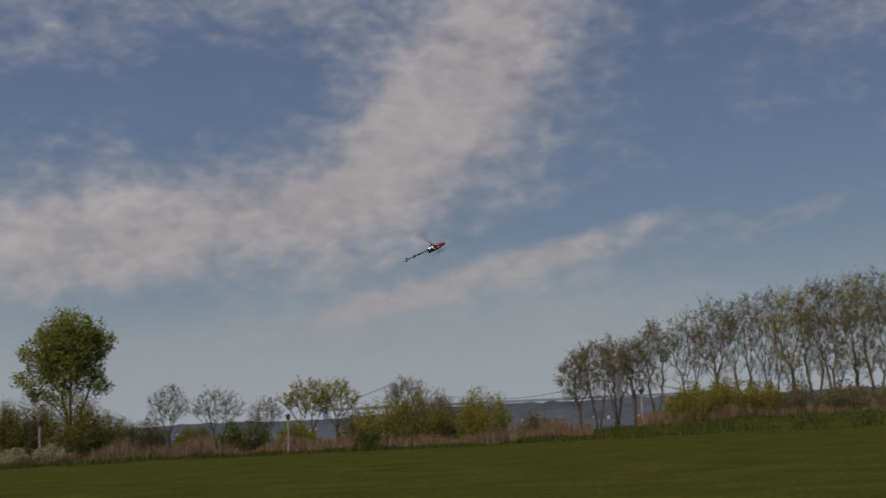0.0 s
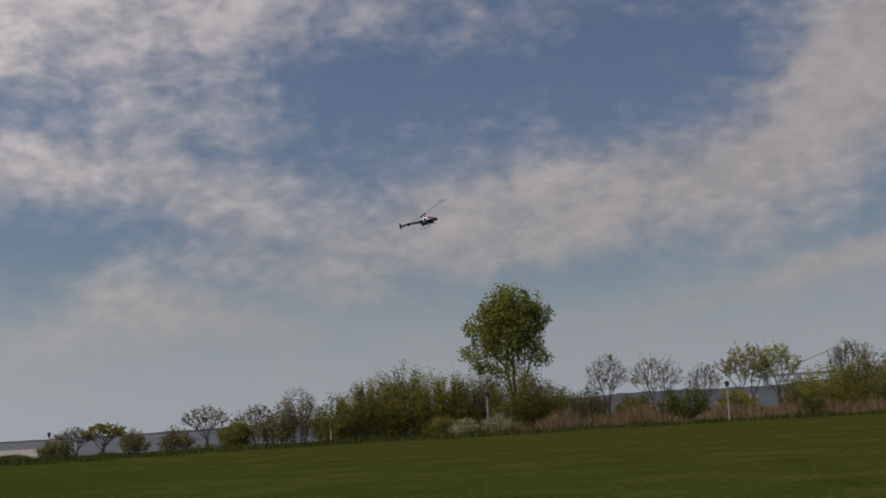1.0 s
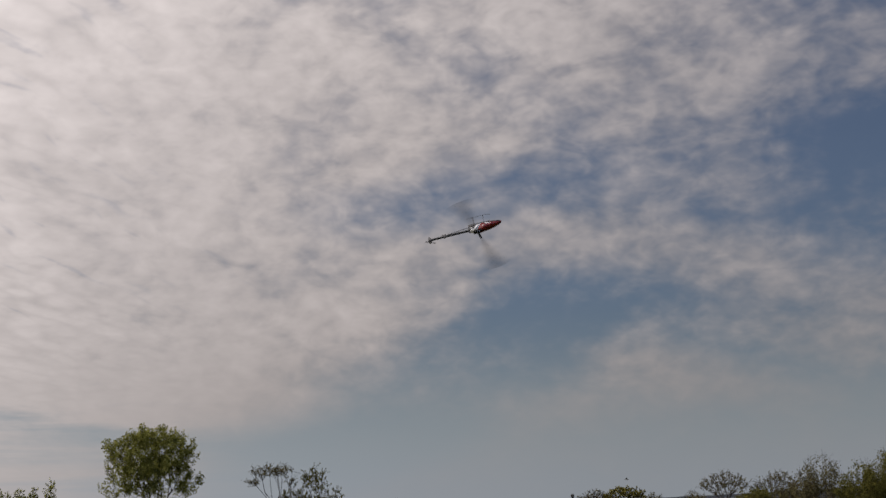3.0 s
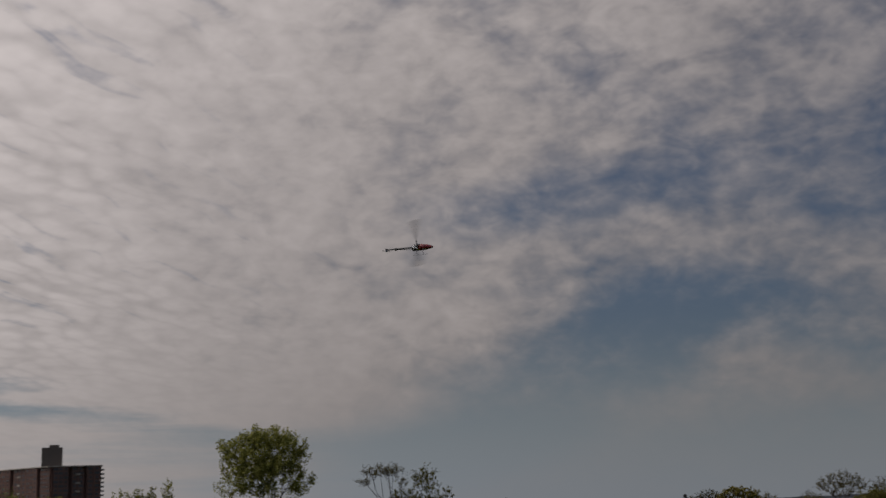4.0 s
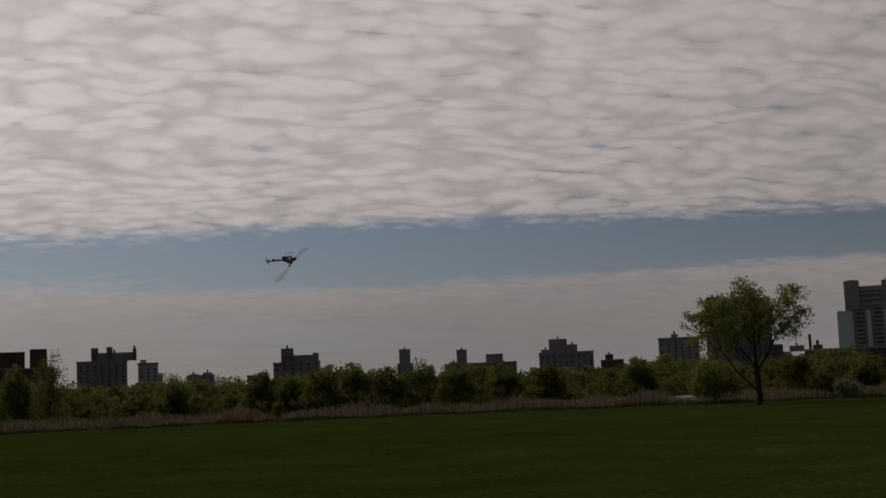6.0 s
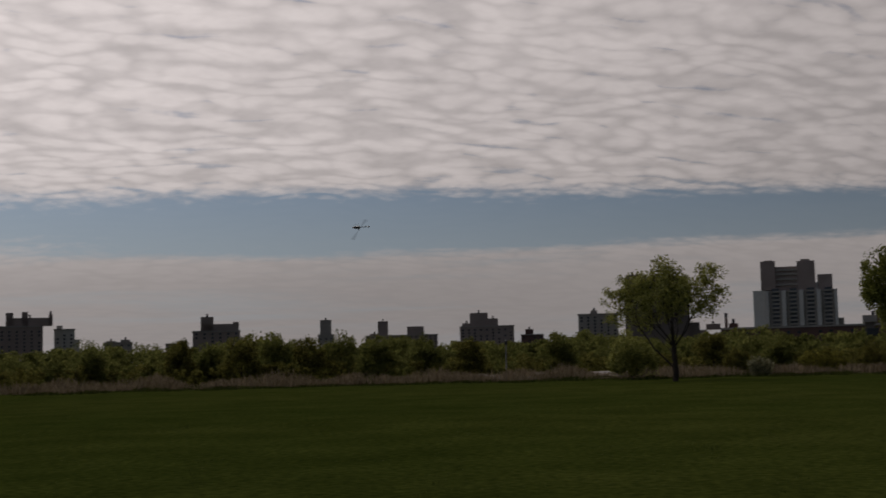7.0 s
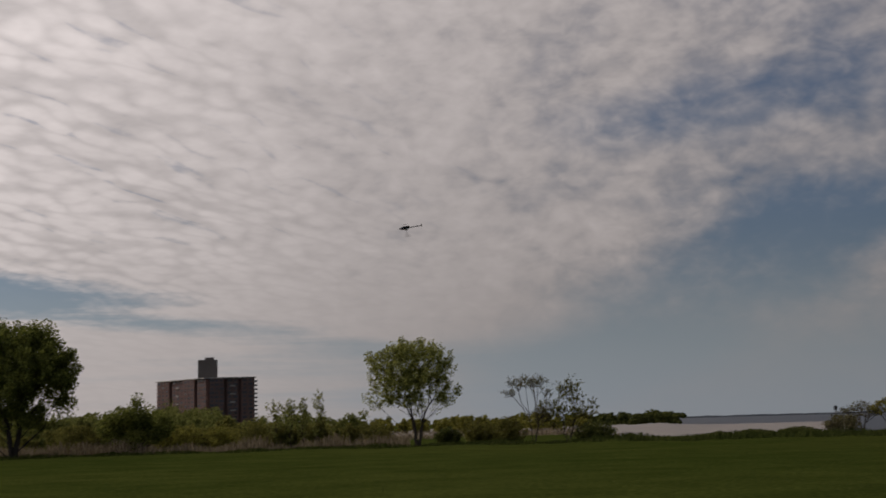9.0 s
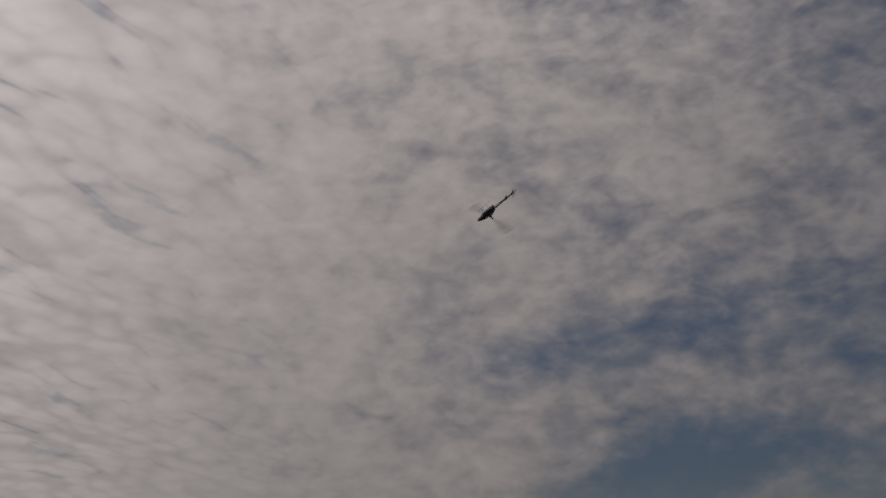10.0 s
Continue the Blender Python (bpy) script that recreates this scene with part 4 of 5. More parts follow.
# the lone half-leafed tree
D = 84.0
tree(spot(81.6, D, 0), "half-leafed spreading tree with yellow-green leaves on the field", high(4.32, D),
     [(-0.05, 0, 0.90, 0.14, 0.15, 0.11), (-0.30, 0, 0.79, 0.15, 0.16, 0.11), (-0.48, 0, 0.67, 0.11, 0.13, 0.11), (0.28, 0, 0.80, 0.15, 0.16, 0.15), (0.38, 0, 0.68, 0.09, 0.1, 0.1), (0.26, 0, 0.57, 0.14, 0.14, 0.08),
      (-0.08, 0, 0.68, 0.25, 0.2, 0.16), (-0.44, 0, 0.55, 0.13, 0.14, 0.08), (-0.22, 0, 0.5, 0.18, 0.16, 0.1), (-0.06, 0, 0.68, 0.42, 0.28, 0.22)],
     43, nodes=560, leaves=14000, size=0.14, leaf=LEAF_SPRING, stems=1, fork=0.27, r=0.2, tuft=0.022, twig_r=0.011)
# the willow-like tree behind it
tree(spot(83.45, 93.0, 0), "low drooping yellow-green tree at the field edge", high(1.2, 93.0),
     [(0, 0, 0.62, 0.34, 0.32, 0.34), (-0.3, 0, 0.4, 0.22, 0.22, 0.3), (0.32, 0, 0.38, 0.24, 0.22, 0.3), (0.0, 0, 0.3, 0.4, 0.3, 0.22)],
     52, nodes=140, leaves=9000, size=0.13, leaf=LEAF_SPRING, stems=3, fork=0.15, r=0.1, tuft=0.06)
# the fan-shaped spring tree by the beach
D = 97.0
tree(spot(53.62, D, 0), "fan-shaped tree in thin spring leaf by the beach", high(3.95, D),
     [(-0.04, 0, 0.86, 0.25, 0.22, 0.13), (-0.34, 0, 0.76, 0.15, 0.17, 0.13), (0.24, 0, 0.76, 0.13, 0.16, 0.16), (-0.03, 0, 0.64, 0.3, 0.24, 0.14), (-0.33, 0, 0.43, 0.15, 0.15, 0.1),
      (0.25, 0, 0.43, 0.15, 0.15, 0.09), (-0.02, 0, 0.42, 0.18, 0.16, 0.1), (0.38, 0, 0.5, 0.07, 0.08, 0.04), (-0.05, 0, 0.63, 0.38, 0.28, 0.3)],
     44, nodes=720, leaves=21000, size=0.14, leaf=LEAF_SPRING, stems=2, fork=0.2, splay=0.05, r=0.19, tuft=0.02, twig_r=0.011)
# the dark thin pair by the beach
D = 100.0
tree(spot(48.5, D, 0), "thin leaning dark tree with umbrella top by the beach", high(2.0, D),
     [(-0.05, 0, 0.9, 0.34, 0.22, 0.09), (-0.34, 0, 0.76, 0.14, 0.14, 0.08), (0.22, 0, 0.75, 0.1, 0.12, 0.1), (0.12, 0, 0.42, 0.22, 0.18, 0.16)],
     45, nodes=240, leaves=3600, size=0.075, leaf=LEAF_BUD, stems=2, fork=0.3, r=0.11, twigs=3)
tree(spot(47.0, D, 0), "half-bare dark tree with brown twigs by the beach", high(1.85, D),
     [(0.05, 0, 0.8, 0.22, 0.2, 0.19), (-0.2, 0, 0.55, 0.3, 0.22, 0.22), (0.3, 0, 0.5, 0.28, 0.2, 0.18), (0.0, 0, 0.35, 0.36, 0.2, 0.2)],
     46, nodes=260, leaves=7500, size=0.085, leaf=LEAF_BUSH, stems=2, fork=0.2, r=0.11, twigs=3)
# young spring trees near the brick slab
for az, e, w, seed in ((59.9, 1.29, 0.19, 47), (59.2, 1.24, 0.16, 48), (58.65, 1.37, 0.09, 49), (57.95, 1.64, 0.11, 50)):
    tree(spot(az, 102, 0), "slender young tree in thin pale spring leaf", high(e, 102),
         [(0, 0, 0.8, w, w, 0.19), (0.03, 0, 0.55, w * 0.8, w, 0.2), (-0.03, 0, 0.33, w * 0.8, w, 0.2)], seed, nodes=90,
         leaves=1500, size=0.1, leaf=LEAF_SPRING, fork=0.2, r=0.05, group="young trees", twig_r=0.008, twigs=3)
tree(spot(65.85, 101, 0), "low round fresh green tree on the field edge", high(1.5, 101),
     [(0.0, 0, 0.62, 0.36, 0.3, 0.26), (-0.42, 0, 0.45, 0.26, 0.26, 0.24), (0.42, 0, 0.46, 0.28, 0.26, 0.26), (0.08, 0, 0.88, 0.14, 0.16, 0.12), (0, 0, 0.3, 0.5, 0.3, 0.2)],
     51, nodes=170, leaves=11000, size=0.17, leaf=LEAF_DARK, stems=3, fork=0.14, r=0.12, tuft=0.055)
# taller trees standing out of the belt before the skyline
BELT = [(112.2, 2.5, 0.16, "p"), (113.6, 1.9, 0.2, "d"), (107.0, 0.95, 0.3, "d"), (103.3, 1.3, 0.26, "s"), (102.0, 1.0, 0.3, "d"), (100.6, 1.45, 0.28, "s"), (99.2, 1.38, 0.3, "d"), (97.8, 1.25, 0.32, "s"),
        (96.3, 1.52, 0.32, "d"), (94.7, 1.25, 0.3, "d"), (92.6, 1.15, 0.34, "d"), (90.6, 1.05, 0.34, "s"), (86.7, 1.2, 0.3, "d"), (80.0, 0.95, 0.34, "s"), (77.2, 0.6, 0.4, "d"), (68.0, 0.7, 0.4, "d"), (62.0, 0.6, 0.4, "s")]
for i, (az, e, w, k) in enumerate(BELT):
    d = 118.0 + (i * 29 % 13)
    tree(spot(az, d, 0), {"p": "tall thin tree in sparse leaf before the skyline", "d": "dark green tree in the belt behind the field", "s": "fresh yellow-green tree in the belt behind the field"}[k], high(e, d),
         [(0, 0, 0.74, w, w, 0.24), (-w * 0.6, 0, 0.52, w * 0.8, w, 0.26), (w * 0.6, 0, 0.5, w * 0.8, w, 0.28), (0, 0, 0.3, w * 1.5, w, 0.28)], 130 + i, nodes=120,
         leaves=2600 if k == "p" else 6500, size=0.17, leaf=LEAF_BUSH if k == "s" else LEAF_BELT, fork=0.15, r=0.13, tuft=0.05, group="belt trees")
# trees along the shore, bare or budding
SMALL = [(11.45, 2.36, 0.24, 0.5, "pale bare tree with fine twigs by the bay"), (9.35, 2.16, 0.36, 0.7, "rounded bare tree with budding twigs by the bay"),
         (7.3, 1.7, 0.28, 0.3, "small bare sapling by the bay"), (5.5, 2.4, 0.32, 1.7, "spreading tree with yellow-green spring leaf by the bay"),
         (4.2, 2.35, 0.28, 1.3, "slim tree with thin green spring leaf by the bay"), (1.05, 2.3, 0.3, 0.8, "thin budding tree above the shore scrub"),
         (29.1, 1.1, 0.5, 0.9, "squat round bare tree by the water"), (27.0, 1.0, 0.5, 0.8, "low bare tree by the water"),
         (33.45, 0.6, 0.6, 2.2, "small yellow-green tree by the water"), (34.6, 0.5, 0.6, 0.6, "small bare tree by the water")]
for i, (az, e, w, leafy, label) in enumerate(SMALL):
    d = 108.0
    leaf = LEAF_YELLOW if leafy > 1.5 else LEAF_SPRING if leafy > 1 else LEAF_BUD
    tree(spot(az, d, ground_z(az, d)), label, high(e, d), [(0, 0, 0.82, w * 0.8, w * 0.8, 0.16), (-w * 0.75, 0, 0.68, w * 0.5, w * 0.6, 0.15), (w * 0.75, 0, 0.69, w * 0.5, w * 0.6, 0.15), (0, 0, 0.6, w * 0.9, w * 0.7, 0.18)],
         60 + i, nodes=230, leaves=int(2400 * leafy), size=0.09 if leafy < 1 else 0.11, leaf=leaf, bark=BARK_BROWN, stems=1 + i % 2, fork=0.28, r=0.13, group="shore trees", twig_r=0.011, twigs=4)
# the bare wood on the bank
WOOD = [(-6.5, 3.1, 0.24), (-7.3, 3.55, 0.24), (-8.1, 3.6, 0.2), (-8.9, 3.5, 0.18), (-9.85, 4.2, 0.15), (-11.3, 4.5, 0.2), (-12.5, 5.0, 0.18), (-13.6, 5.15, 0.18), (-14.8, 5.2, 0.17),
        (-15.7, 5.2, 0.18), (-16.6, 5.6, 0.16), (-17.4, 5.4, 0.17), (-18.3, 5.6, 0.16), (-19.1, 5.8, 0.17), (-20.0, 5.6, 0.17), (-21.2, 5.6, 0.18), (-22.4, 5.4, 0.18)]
for i, (az, e, w) in enumerate(WOOD):
    d = 110.0 + (i * 37 % 11) * 0.8
    z = ground_z(az, d)
    h = high(e, d) - z
    low = [(0, 0, 0.34, w * 0.9, w * 0.7, 0.14)] if i > 7 else []
    tree(spot(az, d, z), "tall slender bare tree just coming into bud", h,
         [(0, 0, 0.87, w * 0.75, w * 0.7, 0.12), (-w * 0.6, 0, 0.72, w * 0.6, w * 0.6, 0.14), (w * 0.6, 0, 0.72, w * 0.6, w * 0.6, 0.14), (0, 0, 0.6, w * 1.1, w * 0.8, 0.3)] + low,
         80 + i, nodes=330, leaves=5200 if i < 9 else 7500, size=0.085, leaf=LEAF_BUD if i < 8 or i % 3 else LEAF_YELLOW, bark=BARK_GREY if i % 3 == 1 else BARK_BROWN, stems=1 + (i % 3),
         fork=0.3, splay=0.07, r=0.17, group="bare wood", twig_r=0.012, twigs=4)

# ---- bushes ----
HEDGE = [(23.6, 100, 3.2, 3.4, "n"), (22.6, 101, 3.6, 4.4, "n"), (21.5, 102, 3.8, 5.0, "y"), (20.4, 103, 4.0, 5.5, "n"), (19.2, 103, 3.8, 5.2, "y"), (18.1, 104, 3.6, 4.6, "n"), (25.2, 103, 4.0, 3.9, "b"), (26.2, 105, 3.2, 2.8, "b"),
         (17.0, 105, 3.4, 4.0, "b"), (15.6, 104, 5.6, 5.4, "n"), (16.9, 105, 4.4, 5.0, "b"), (14.2, 105, 3.6, 3.6, "n"), (13.2, 107, 3.4, 3.3, "b"), (12.2, 108, 3.0, 3.0, "b"), (10.4, 108, 3.0, 2.5, "n"), (8.2, 103, 3.8, 2.9, "g"), (6.0, 106, 3.0, 2.4, "y"),
         (27.8, 106, 3.2, 2.2, "n"), (30.4, 106, 2.8, 1.9, "b"), (32.2, 106, 2.6, 1.8, "b"), (35.4, 106, 2.6, 1.5, "b"), (37.2, 104, 3.0, 0.6, "g"), (39.0, 104, 2.6, 0.5, "g"), (40.6, 103, 2.2, 0.45, "g"),
         (2.1, 104, 4.6, 3.9, "y"), (0.6, 104, 4.4, 4.3, "n"), (-0.9, 106, 3.8, 3.8, "b"), (-2.2, 104, 4.2, 4.4, "y"), (-4.6, 104, 2.4, 2.0, "b"), (2.9, 99, 1.9, 1.6, "g"), (3.4, 107, 3.0, 2.9, "b"), (-0.2, 107, 3.0, 4.2, "b"),
         (-11.4, 104, 4.2, 2.9, "y"), (-12.8, 104, 4.4, 3.2, "y"), (-14.2, 105, 3.6, 2.7, "y"), (-15.8, 106, 3.4, 2.3, "b"), (-17.8, 106, 4.0, 2.2, "b"), (-19.8, 106, 4.0, 2.3, "b"),
         (17.9, 98, 2.2, 1.5, "p"), (16.4, 98, 2.2, 1.6, "p"), (18.7, 99, 2.4, 1.6, "n"),
         (52.3, 101, 2.0, 1.3, "g"), (45.9, 104, 3.2, 1.5, "g"), (60.6, 104, 4.0, 2.4, "n"), (62.4, 106, 4.0, 2.0, "y"), (64.0, 106, 4.0, 2.0, "y"), (59.55, 102.5, 2.4, 1.7, "n"), (57.9, 102.5, 1.8, 1.9, "n"), (56.5, 103, 1.6, 1.8, "n"), (55.6, 106, 3.0, 2.0, "n"), (49.6, 104, 2.6, 1.9, "n"), (50.9, 105, 2.6, 1.9, "n"),
         (78.0, 96, 2.0, 1.5, "p"), (75.4, 106, 3.4, 1.9, "y"), (79.0, 104, 2.2, 2.0, "n"), (68.2, 106, 3.6, 2.2, "n"), (73.2, 106, 3.4, 2.4, "n")]
KIND = {"n": (LEAF_BUSH, "dense olive-green scrub bush", 0.4, 4600), "y": (LEAF_MOSS, "yellow-green scrub bush in spring leaf", 0.4, 4600), "b": (LEAF_BUD, "half-bare brown scrub with budding twigs", 0.9, 2000),
        "g": (LEAF_DEEP, "rounded dark green bush", 0.1, 3600), "p": (LEAF_PALE, "pale grey-green rounded bush", 0.1, 1900)}
for i, (az, d, w, h, k) in enumerate(HEDGE):
    leaf, label, spiky, n = KIND[k]
    bush(spot(az, d, ground_z(az, d)), label, w, w * 0.8, h, 200 + i, leaves=int(1.1 * n * (0.8 + 0.35 * h)), size=0.115, leaf=leaf, spiky=spiky, group="scrub along the field")


# ---- posts ----
def post(az, d, h, label, head):
    root = thing("post", spot(az, d, ground_z(az, d)), label, "post", "posts")
    sp = Soup()
    sp.tube([Vector((0, 0, -0.3)), Vector((0.02, 0, h * 0.5)), Vector((0.04, 0, h))], 0.062, 0.055, 10)
    part_mesh("shaft", sp.mesh("shaft", POST_GREY, True), root)
    if head:
        bm = bmesh.new()
        bmesh.ops.create_cone(bm, cap_ends=True, segments=14, radius1=0.13, radius2=0.19, depth=0.34)
        part("head", bm, POST_DARK, root, "dark metal head", pose(0.04, 0, h + 0.16))
        bm = bmesh.new()
        bmesh.ops.create_cone(bm, cap_ends=True, segments=14, radius1=0.2, radius2=0.02, depth=0.12)
        part("cap", bm, POST_DARK, root, "", pose(0.04, 0, h + 0.39))


for az, d, h, head in ((6.35, 97, 2.5, True), (-9.2, 104, 2.5, True), (16.8, 101, 2.9, True), (23.75, 98, 1.05, False), (35.66, 128, 2.2, True), (89.0, 118, 3.0, True)):
    post(az, d, h, "weathered grey post with dark head" if head else "short pale wooden marker post", head)


# ---- helicopter ----
def ring(x, cz, ry, rz, n=20, power=2.4):
    out = []
    for i in range(n):
        t = 2 * math.pi * i / n
        c, s = math.cos(t), math.sin(t)
        out.append(Vector((x, 0.88 * ry * math.copysign(abs(c) ** (2 / power), c), cz + 0.82 * rz * math.copysign(abs(s) ** (2 / power), s))))
    return out


def loft(rings, mat, name, parent, label=""):
    v, f, n = [], [], len(rings[0])
    for r in rings:
        v += r
    for j in range(len(rings) - 1):
        for i in range(n):
            f.append((j * n + i, j * n + (i + 1) % n, (j + 1) * n + (i + 1) % n, (j + 1) * n + i))
    f.append(tuple(range(n))[::-1])
    f.append(tuple((len(rings) - 1) * n + i for i in range(n)))
    return part_mesh(name, mesh_of(name, v, f, mat, True), parent, label)


def blade_swept(name, length, sweep, parent, mat, root_r=0.09):
    """A spinning blade over the short time that it is seen: a thin swept fan."""
    v, f, n = [], [], 10
    for i in range(n + 1):
        t = radians(-sweep / 2 + sweep * i / n)
        for r in (root_r, length):
            for z in (-0.002, 0.002):
                v.append((r * math.cos(t), r * math.sin(t), z))
    for i in range(n):
        a, b = i * 4, i * 4 + 4
        f += [(a + 1, a + 3, b + 3, b + 1), (a, b, b + 2, a + 2), (a + 2, b + 2, b + 3, a + 3), (a, a + 1, b + 1, b)]
    f += [(0, 2, 3, 1), (n * 4, n * 4 + 1, n * 4 + 3, n * 4 + 2)]
    return part_mesh(name, mesh_of(name, v, f, mat), parent, "spinning dark blade")


def blur_material(name, color, amount, half):
    m = bpy.data.materials.new(name)
    m.use_nodes = True
    nt = m.node_tree
    b = nt.nodes["Principled BSDF"]
    b.inputs["Base Color"].default_value, b.inputs["Roughness"].default_value, b.inputs["Specular IOR Level"].default_value = (*color, 1), 1.0, 0.0
    # thins out to both sides of the blade's sweep
    tc, sep = nt.nodes.new("ShaderNodeTexCoord"), nt.nodes.new("ShaderNodeSeparateXYZ")
    nt.links.new(tc.outputs["Object"], sep.inputs[0])
    at, ab, mp = nt.nodes.new("ShaderNodeMath"), nt.nodes.new("ShaderNodeMath"), nt.nodes.new("ShaderNodeMapRange")
    at.operation, ab.operation, mp.interpolation_type = "ARCTAN2", "ABSOLUTE", "SMOOTHSTEP"
    nt.links.new(sep.outputs[1], at.inputs[0]), nt.links.new(sep.outputs[0], at.inputs[1])
    nt.links.new(at.outputs[0], ab.inputs[0]), nt.links.new(ab.outputs[0], mp.inputs[0])
    mp.inputs[1].default_value, mp.inputs[2].default_value = 0.0, half
    mp.inputs[3].default_value, mp.inputs[4].default_value = amount, 0.0
    nt.links.new(mp.outputs[0], b.inputs["Alpha"])
    return m


BLADE = blur_material("spinning_blade", (0.02, 0.02, 0.022), 0.15, 0.4)
BLADE_TAIL = blur_material("spinning_tail_blade", (0.02, 0.02, 0.022), 0.5, 0.35)


def helicopter():
    """A model helicopter about 1.3 m long: x ahead, z up, the mast at the origin's x."""
    root = thing("model_helicopter", FLIGHT[0][1], "red and white radio-controlled model helicopter in flight", "helicopter")
    # canopy, white behind and red ahead
    prof = [(-0.15, 0.005, 0.02, 0.022), (-0.12, 0.004, 0.05, 0.052), (-0.07, 0.002, 0.072, 0.078), (0.0, 0.0, 0.085, 0.095), (0.07, -0.004, 0.088, 0.096), (0.14, -0.012, 0.08, 0.086),
            (0.21, -0.02, 0.072, 0.077), (0.28, -0.027, 0.06, 0.063), (0.34, -0.034, 0.045, 0.046), (0.38, -0.039, 0.029, 0.03), (0.4, -0.042, 0.008, 0.008)]
    rings = [ring(*p) for p in prof]
    # the paint parts along a slanting line: white behind, red ahead
    for q in rings[4]:
        q.x -= 0.8 * q.z + 0.02
    for q in rings[3]:
        q.x -= 0.4 * q.z + 0.01
    canopy = loft(rings[:5], WHITE, "canopy", root, "white gloss rear canopy")
    nose = loft([[p * 1 for p in q] for q in rings[4:]], RED, "nose", canopy, "red gloss nose")
    for s in (-1, 1):
        v = [(0.12, s * 0.0795, 0.0), (0.22, s * 0.0615, -0.01), (0.31, s * 0.042, -0.03), (0.22, s * 0.0615, -0.022), (0.13, s * 0.0775, -0.022)]
        part_mesh("stripe", mesh_of("stripe", v + [(p, q * 0.9, c) for p, q, c in v], [(0, 1, 2, 3, 4), (9, 8, 7, 6, 5), (0, 5, 6, 1), (1, 6, 7, 2), (2, 7, 8, 3), (3, 8, 9, 4), (4, 9, 5, 0)], WHITE), nose, "white side stripe")
    for s in (-1, 1):
        v = [(-0.12, s * 0.047, 0.02), (-0.07, s * 0.0655, 0.03), (-0.03, s * 0.073, 0.012), (-0.05, s * 0.0705, -0.02), (-0.11, s * 0.052, -0.012)]
        part_mesh("vent", mesh_of("vent", v + [(p, q * 0.9, c) for p, q, c in v], [(0, 1, 2, 3, 4), (9, 8, 7, 6, 5), (0, 5, 6, 1), (1, 6, 7, 2), (2, 7, 8, 3), (3, 8, 9, 4), (4, 9, 5, 0)], BLACK), canopy, "dark cooling opening")
    # the open underside: a black carbon tray below the canopy's edge
    tray = []
    for x, cz, ry, rz in prof[1:-1]:
        tray.append([Vector((p.x, p.y * 1.03, min(p.z, cz - 0.012 + 0.1 * (x - 0.14)) * 1.03 - 0.002)) for p in ring(x, cz, ry, rz)])
    loft(tray, BLACK, "belly_tray", root, "black carbon open underside")
    frame_ = part("frame", box(-0.17, 0.1, -0.036, 0.036, -0.115, 0.03, 0.008), BLACK, root, "black carbon side frames")
    part("mast_opening", box(-0.09, 0.06, -0.035, 0.035, 0.045, 0.088, 0.01), BLACK, canopy, "dark opening round the mast")
    part("motor", box(-0.08, 0.0, -0.045, 0.045, -0.1, -0.05, 0.012), BLACK, frame_)
    part("battery", box(0.02, 0.22, -0.03, 0.03, -0.115, -0.07, 0.008), POST_DARK, frame_)
    # boom and its braces
    sp = Soup()
    sp.tube([Vector((-0.12, 0, -0.005)), Vector((-0.5, 0, -0.005)), Vector((-0.84, 0, -0.005))], 0.021, 0.019, 10)
    boom = part_mesh("tail_boom", sp.mesh("tail_boom", BLACK, True), root)
    for s in (-1, 1):
        sp = Soup()
        sp.tube([Vector((-0.13, s * 0.03, -0.05)), Vector((-0.58, s * 0.016, -0.012))], 0.006, 0.006, 6)
        part_mesh("boom_brace", sp.mesh("boom_brace", BLACK), boom)
    part("fin_clamp", box(-0.61, -0.57, -0.012, 0.012, -0.055, 0.03, 0.004), BLACK, boom)
    v = [(-0.56, -0.004, -0.05), (-0.64, -0.004, -0.07), (-0.63, -0.004, 0.0), (-0.58, -0.004, 0.0)]
    part_mesh("small_fin", mesh_of("small_fin", v + [(a, 0.004, c) for a, b, c in v], [(0, 1, 2, 3), (7, 6, 5, 4), (0, 4, 5, 1), (1, 5, 6, 2), (2, 6, 7, 3), (3, 7, 4, 0)], BLACK), boom)
    tailbox = part("tail_gearbox", box(-0.875, -0.82, -0.022, 0.022, -0.03, 0.025, 0.006), BLACK, root)
    v = [(-0.80, -0.003, 0.02), (-0.845, -0.003, 0.05), (-0.865, -0.003, 0.05), (-0.875, -0.003, -0.10), (-0.85, -0.003, -0.09), (-0.82, -0.003, -0.02)]
    n = len(v)
    part_mesh("tail_fin", mesh_of("tail_fin", v + [(a, 0.003, c) for a, b, c in v], [tuple(range(n))[::-1], tuple(range(n, 2 * n))] + [(i, (i + 1) % n, n + (i + 1) % n, n + i) for i in range(n)], BLACK), root)
    # skids
    for s in (-1, 1):
        sp = Soup()
        sp.tube([Vector((0.24, s * 0.12, -0.142)), Vector((0.18, s * 0.12, -0.175)), Vector((-0.14, s * 0.12, -0.175)), Vector((-0.18, s * 0.12, -0.17))], 0.003, 0.003, 8)
        skid = part_mesh("skid", sp.mesh("skid", BLACK, True), root)
        for x in (0.11, -0.06):
            sp = Soup()
            sp.tube([Vector((x, s * 0.03, -0.085)), Vector((x, s * 0.085, -0.13)), Vector((x, s * 0.12, -0.175))], 0.007, 0.005, 8)
            part_mesh("skid_strut", sp.mesh("skid_strut", BLACK, True), skid)
    # mast, head, rotors
    sp = Soup()
    sp.tube([Vector((0, 0, 0.05)), Vector((0, 0, 0.14))], 0.008, 0.008, 10)
    part_mesh("mast", sp.mesh("mast", SILVER, True), root)
    bm = bmesh.new()
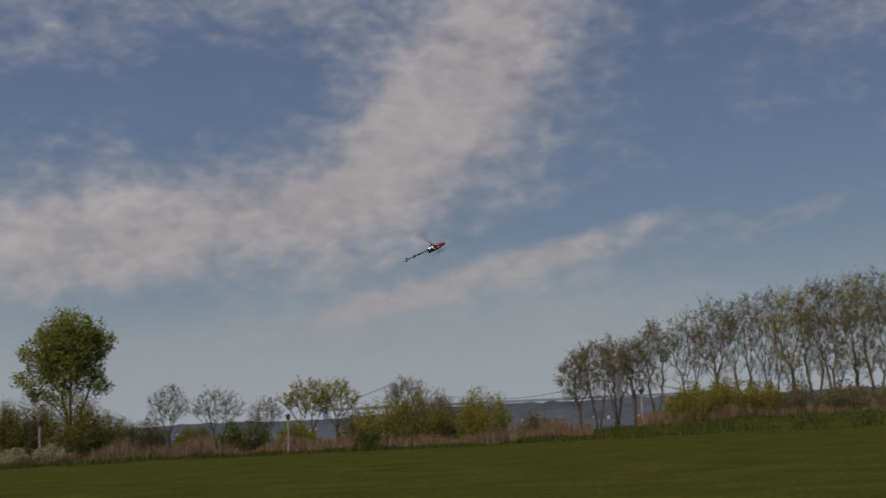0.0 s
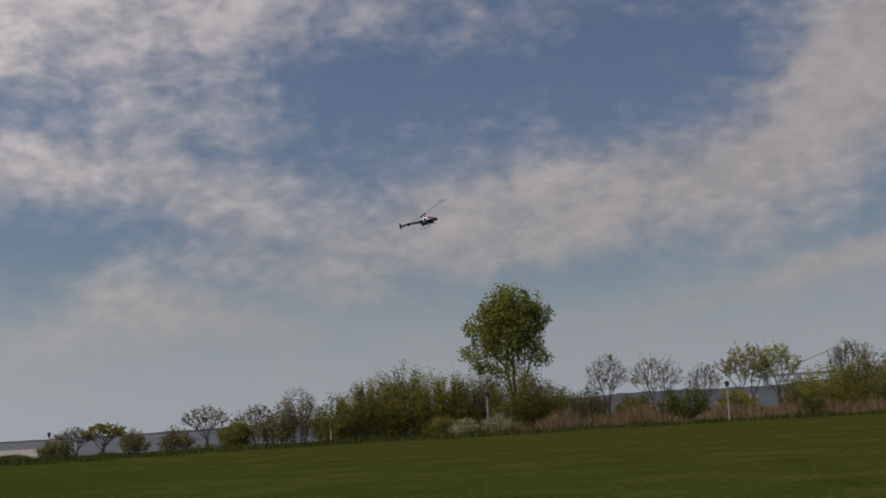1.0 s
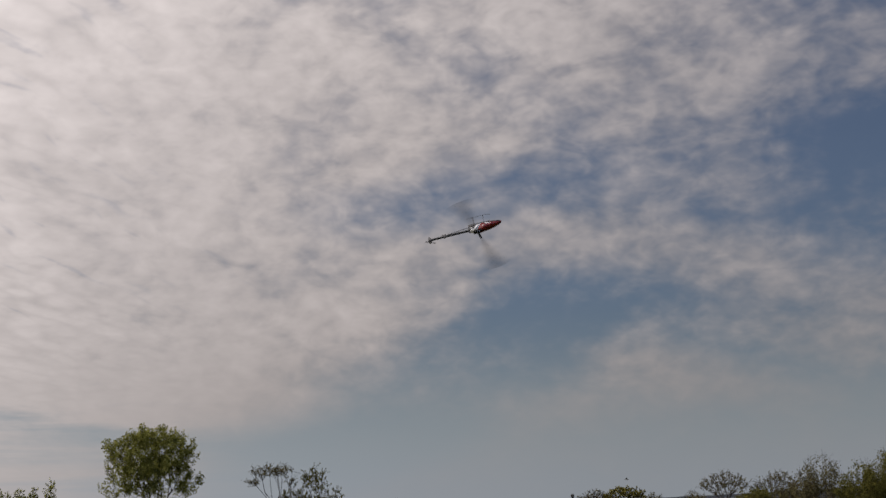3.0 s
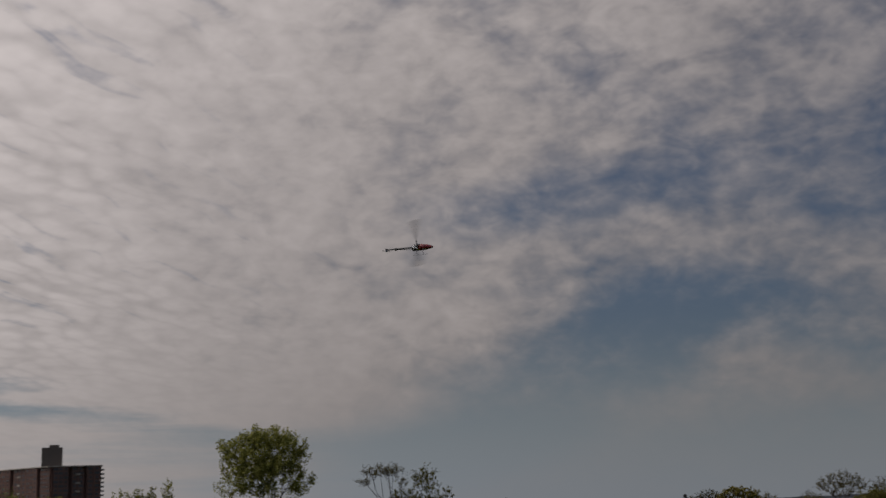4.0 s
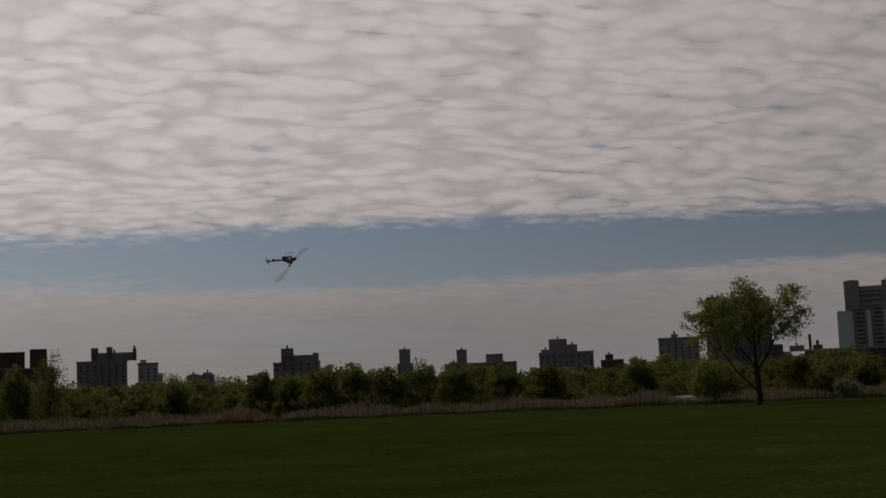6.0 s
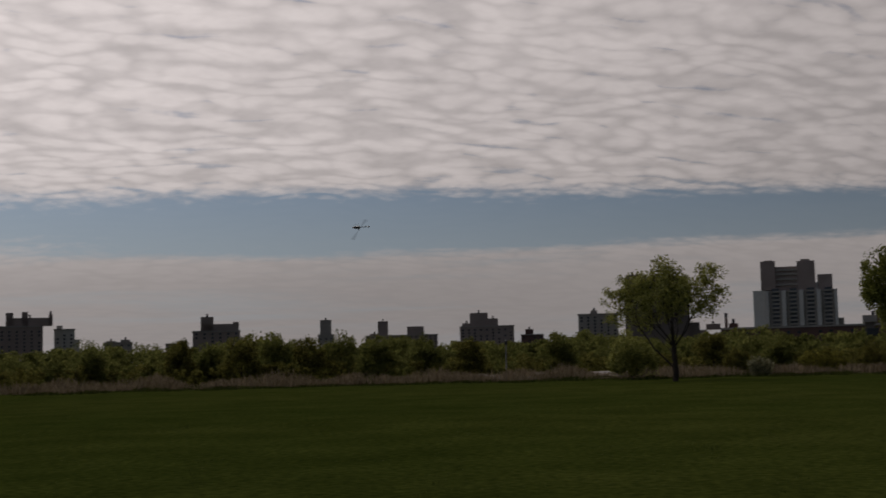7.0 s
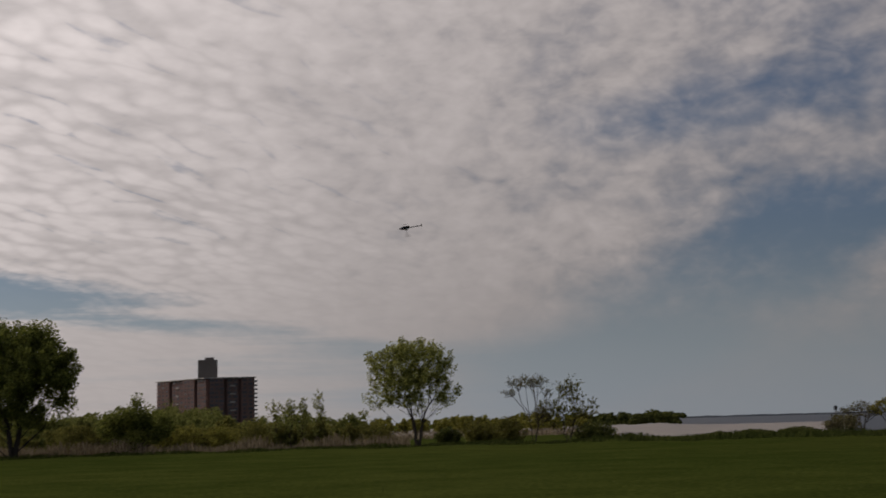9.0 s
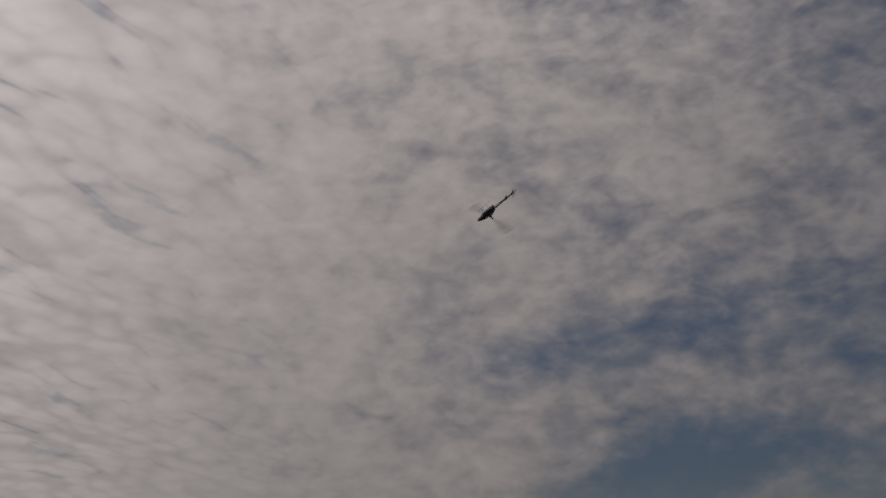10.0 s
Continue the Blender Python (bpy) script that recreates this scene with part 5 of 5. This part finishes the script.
    bmesh.ops.create_cone(bm, cap_ends=True, segments=20, radius1=0.035, radius2=0.03, depth=0.014)
    part("swashplate", bm, SILVER, root, "", pose(0, 0, 0.1))
    hub = part("rotor_head", box(-0.10, 0.10, -0.016, 0.016, -0.014, 0.014, 0.004), BLACK, root, "dark rotor head with blade grips", pose(0, 0, 0.142))
    for turn in (0, 180):
        b = blade_swept("rotor_blade", 0.79, 46, hub, BLADE)
        b.matrix_basis = pose(0, 0, 0, 0, -2.5, turn)
    tail = part("tail_hub", box(-0.02, 0.02, -0.012, 0.012, -0.02, 0.02, 0.004), SILVER, root, "", pose(-0.85, -0.045, 0))
    for turn in (0, 180):
        b = blade_swept("tail_blade", 0.1, 40, tail, BLADE_TAIL, 0.02)
        b.matrix_basis = pose(0, 0, 0, 0, turn, 0) @ pose(0, 0, 0, 90, 0, 0)
    return root, hub, tail


HELI, HUB, TAIL_HUB = helicopter()


# ---- gull ----
def gull():
    root = thing("gull", pose(0, 200, 20), "small dark gull gliding over the shore", "bird")
    prof = [(-0.2, 0, 0.012, 0.01), (-0.12, 0, 0.035, 0.035), (0.0, 0, 0.06, 0.06), (0.1, 0, 0.05, 0.055), (0.17, 0.01, 0.03, 0.035), (0.22, 0.01, 0.008, 0.008)]
    loft([ring(*p, n=12, power=2) for p in prof], POST_GREY, "body", root)
    for s in (-1, 1):
        v = [(0.08, s * 0.04, 0.02), (0.12, s * 0.3, 0.10), (0.02, s * 0.62, 0.05), (-0.02, s * 0.6, 0.05), (-0.02, s * 0.3, 0.09), (-0.08, s * 0.04, 0.02)]
        n = len(v)
        part_mesh("wing", mesh_of("wing", v + [(a, b, c - 0.012) for a, b, c in v], [tuple(range(n)), tuple(range(n, 2 * n))[::-1]] + [(i, n + i, n + (i + 1) % n, (i + 1) % n) for i in range(n)], POST_DARK), root)
    return root


GULL = gull()


def motions():
    walk(HELI, FLIGHT)
    walk(HUB, [(i / 10, pose(0, 0, 0.142, 0, 0, -72 * i + 100)) for i in range(101)])
    walk(TAIL_HUB, [(i / 10, pose(-0.85, -0.045, 0, 0, 77 * i, 0)) for i in range(101)])
    rows = []
    for t, az, el in ((0.0, 50.0, 3.2), (2.2, 40.57, 1.97), (2.5, 38.14, 1.42), (2.7, 36.16, 0.85), (4.5, 22.0, 0.9), (10.0, -25.0, 1.2)):
        m = spot(az, 130, high(el, 130), -90)
        rows.append((t, m))
    walk(GULL, [(t, m @ pose(0, 0, 0, 8, 0, -90)) for t, m in rows])


motions()
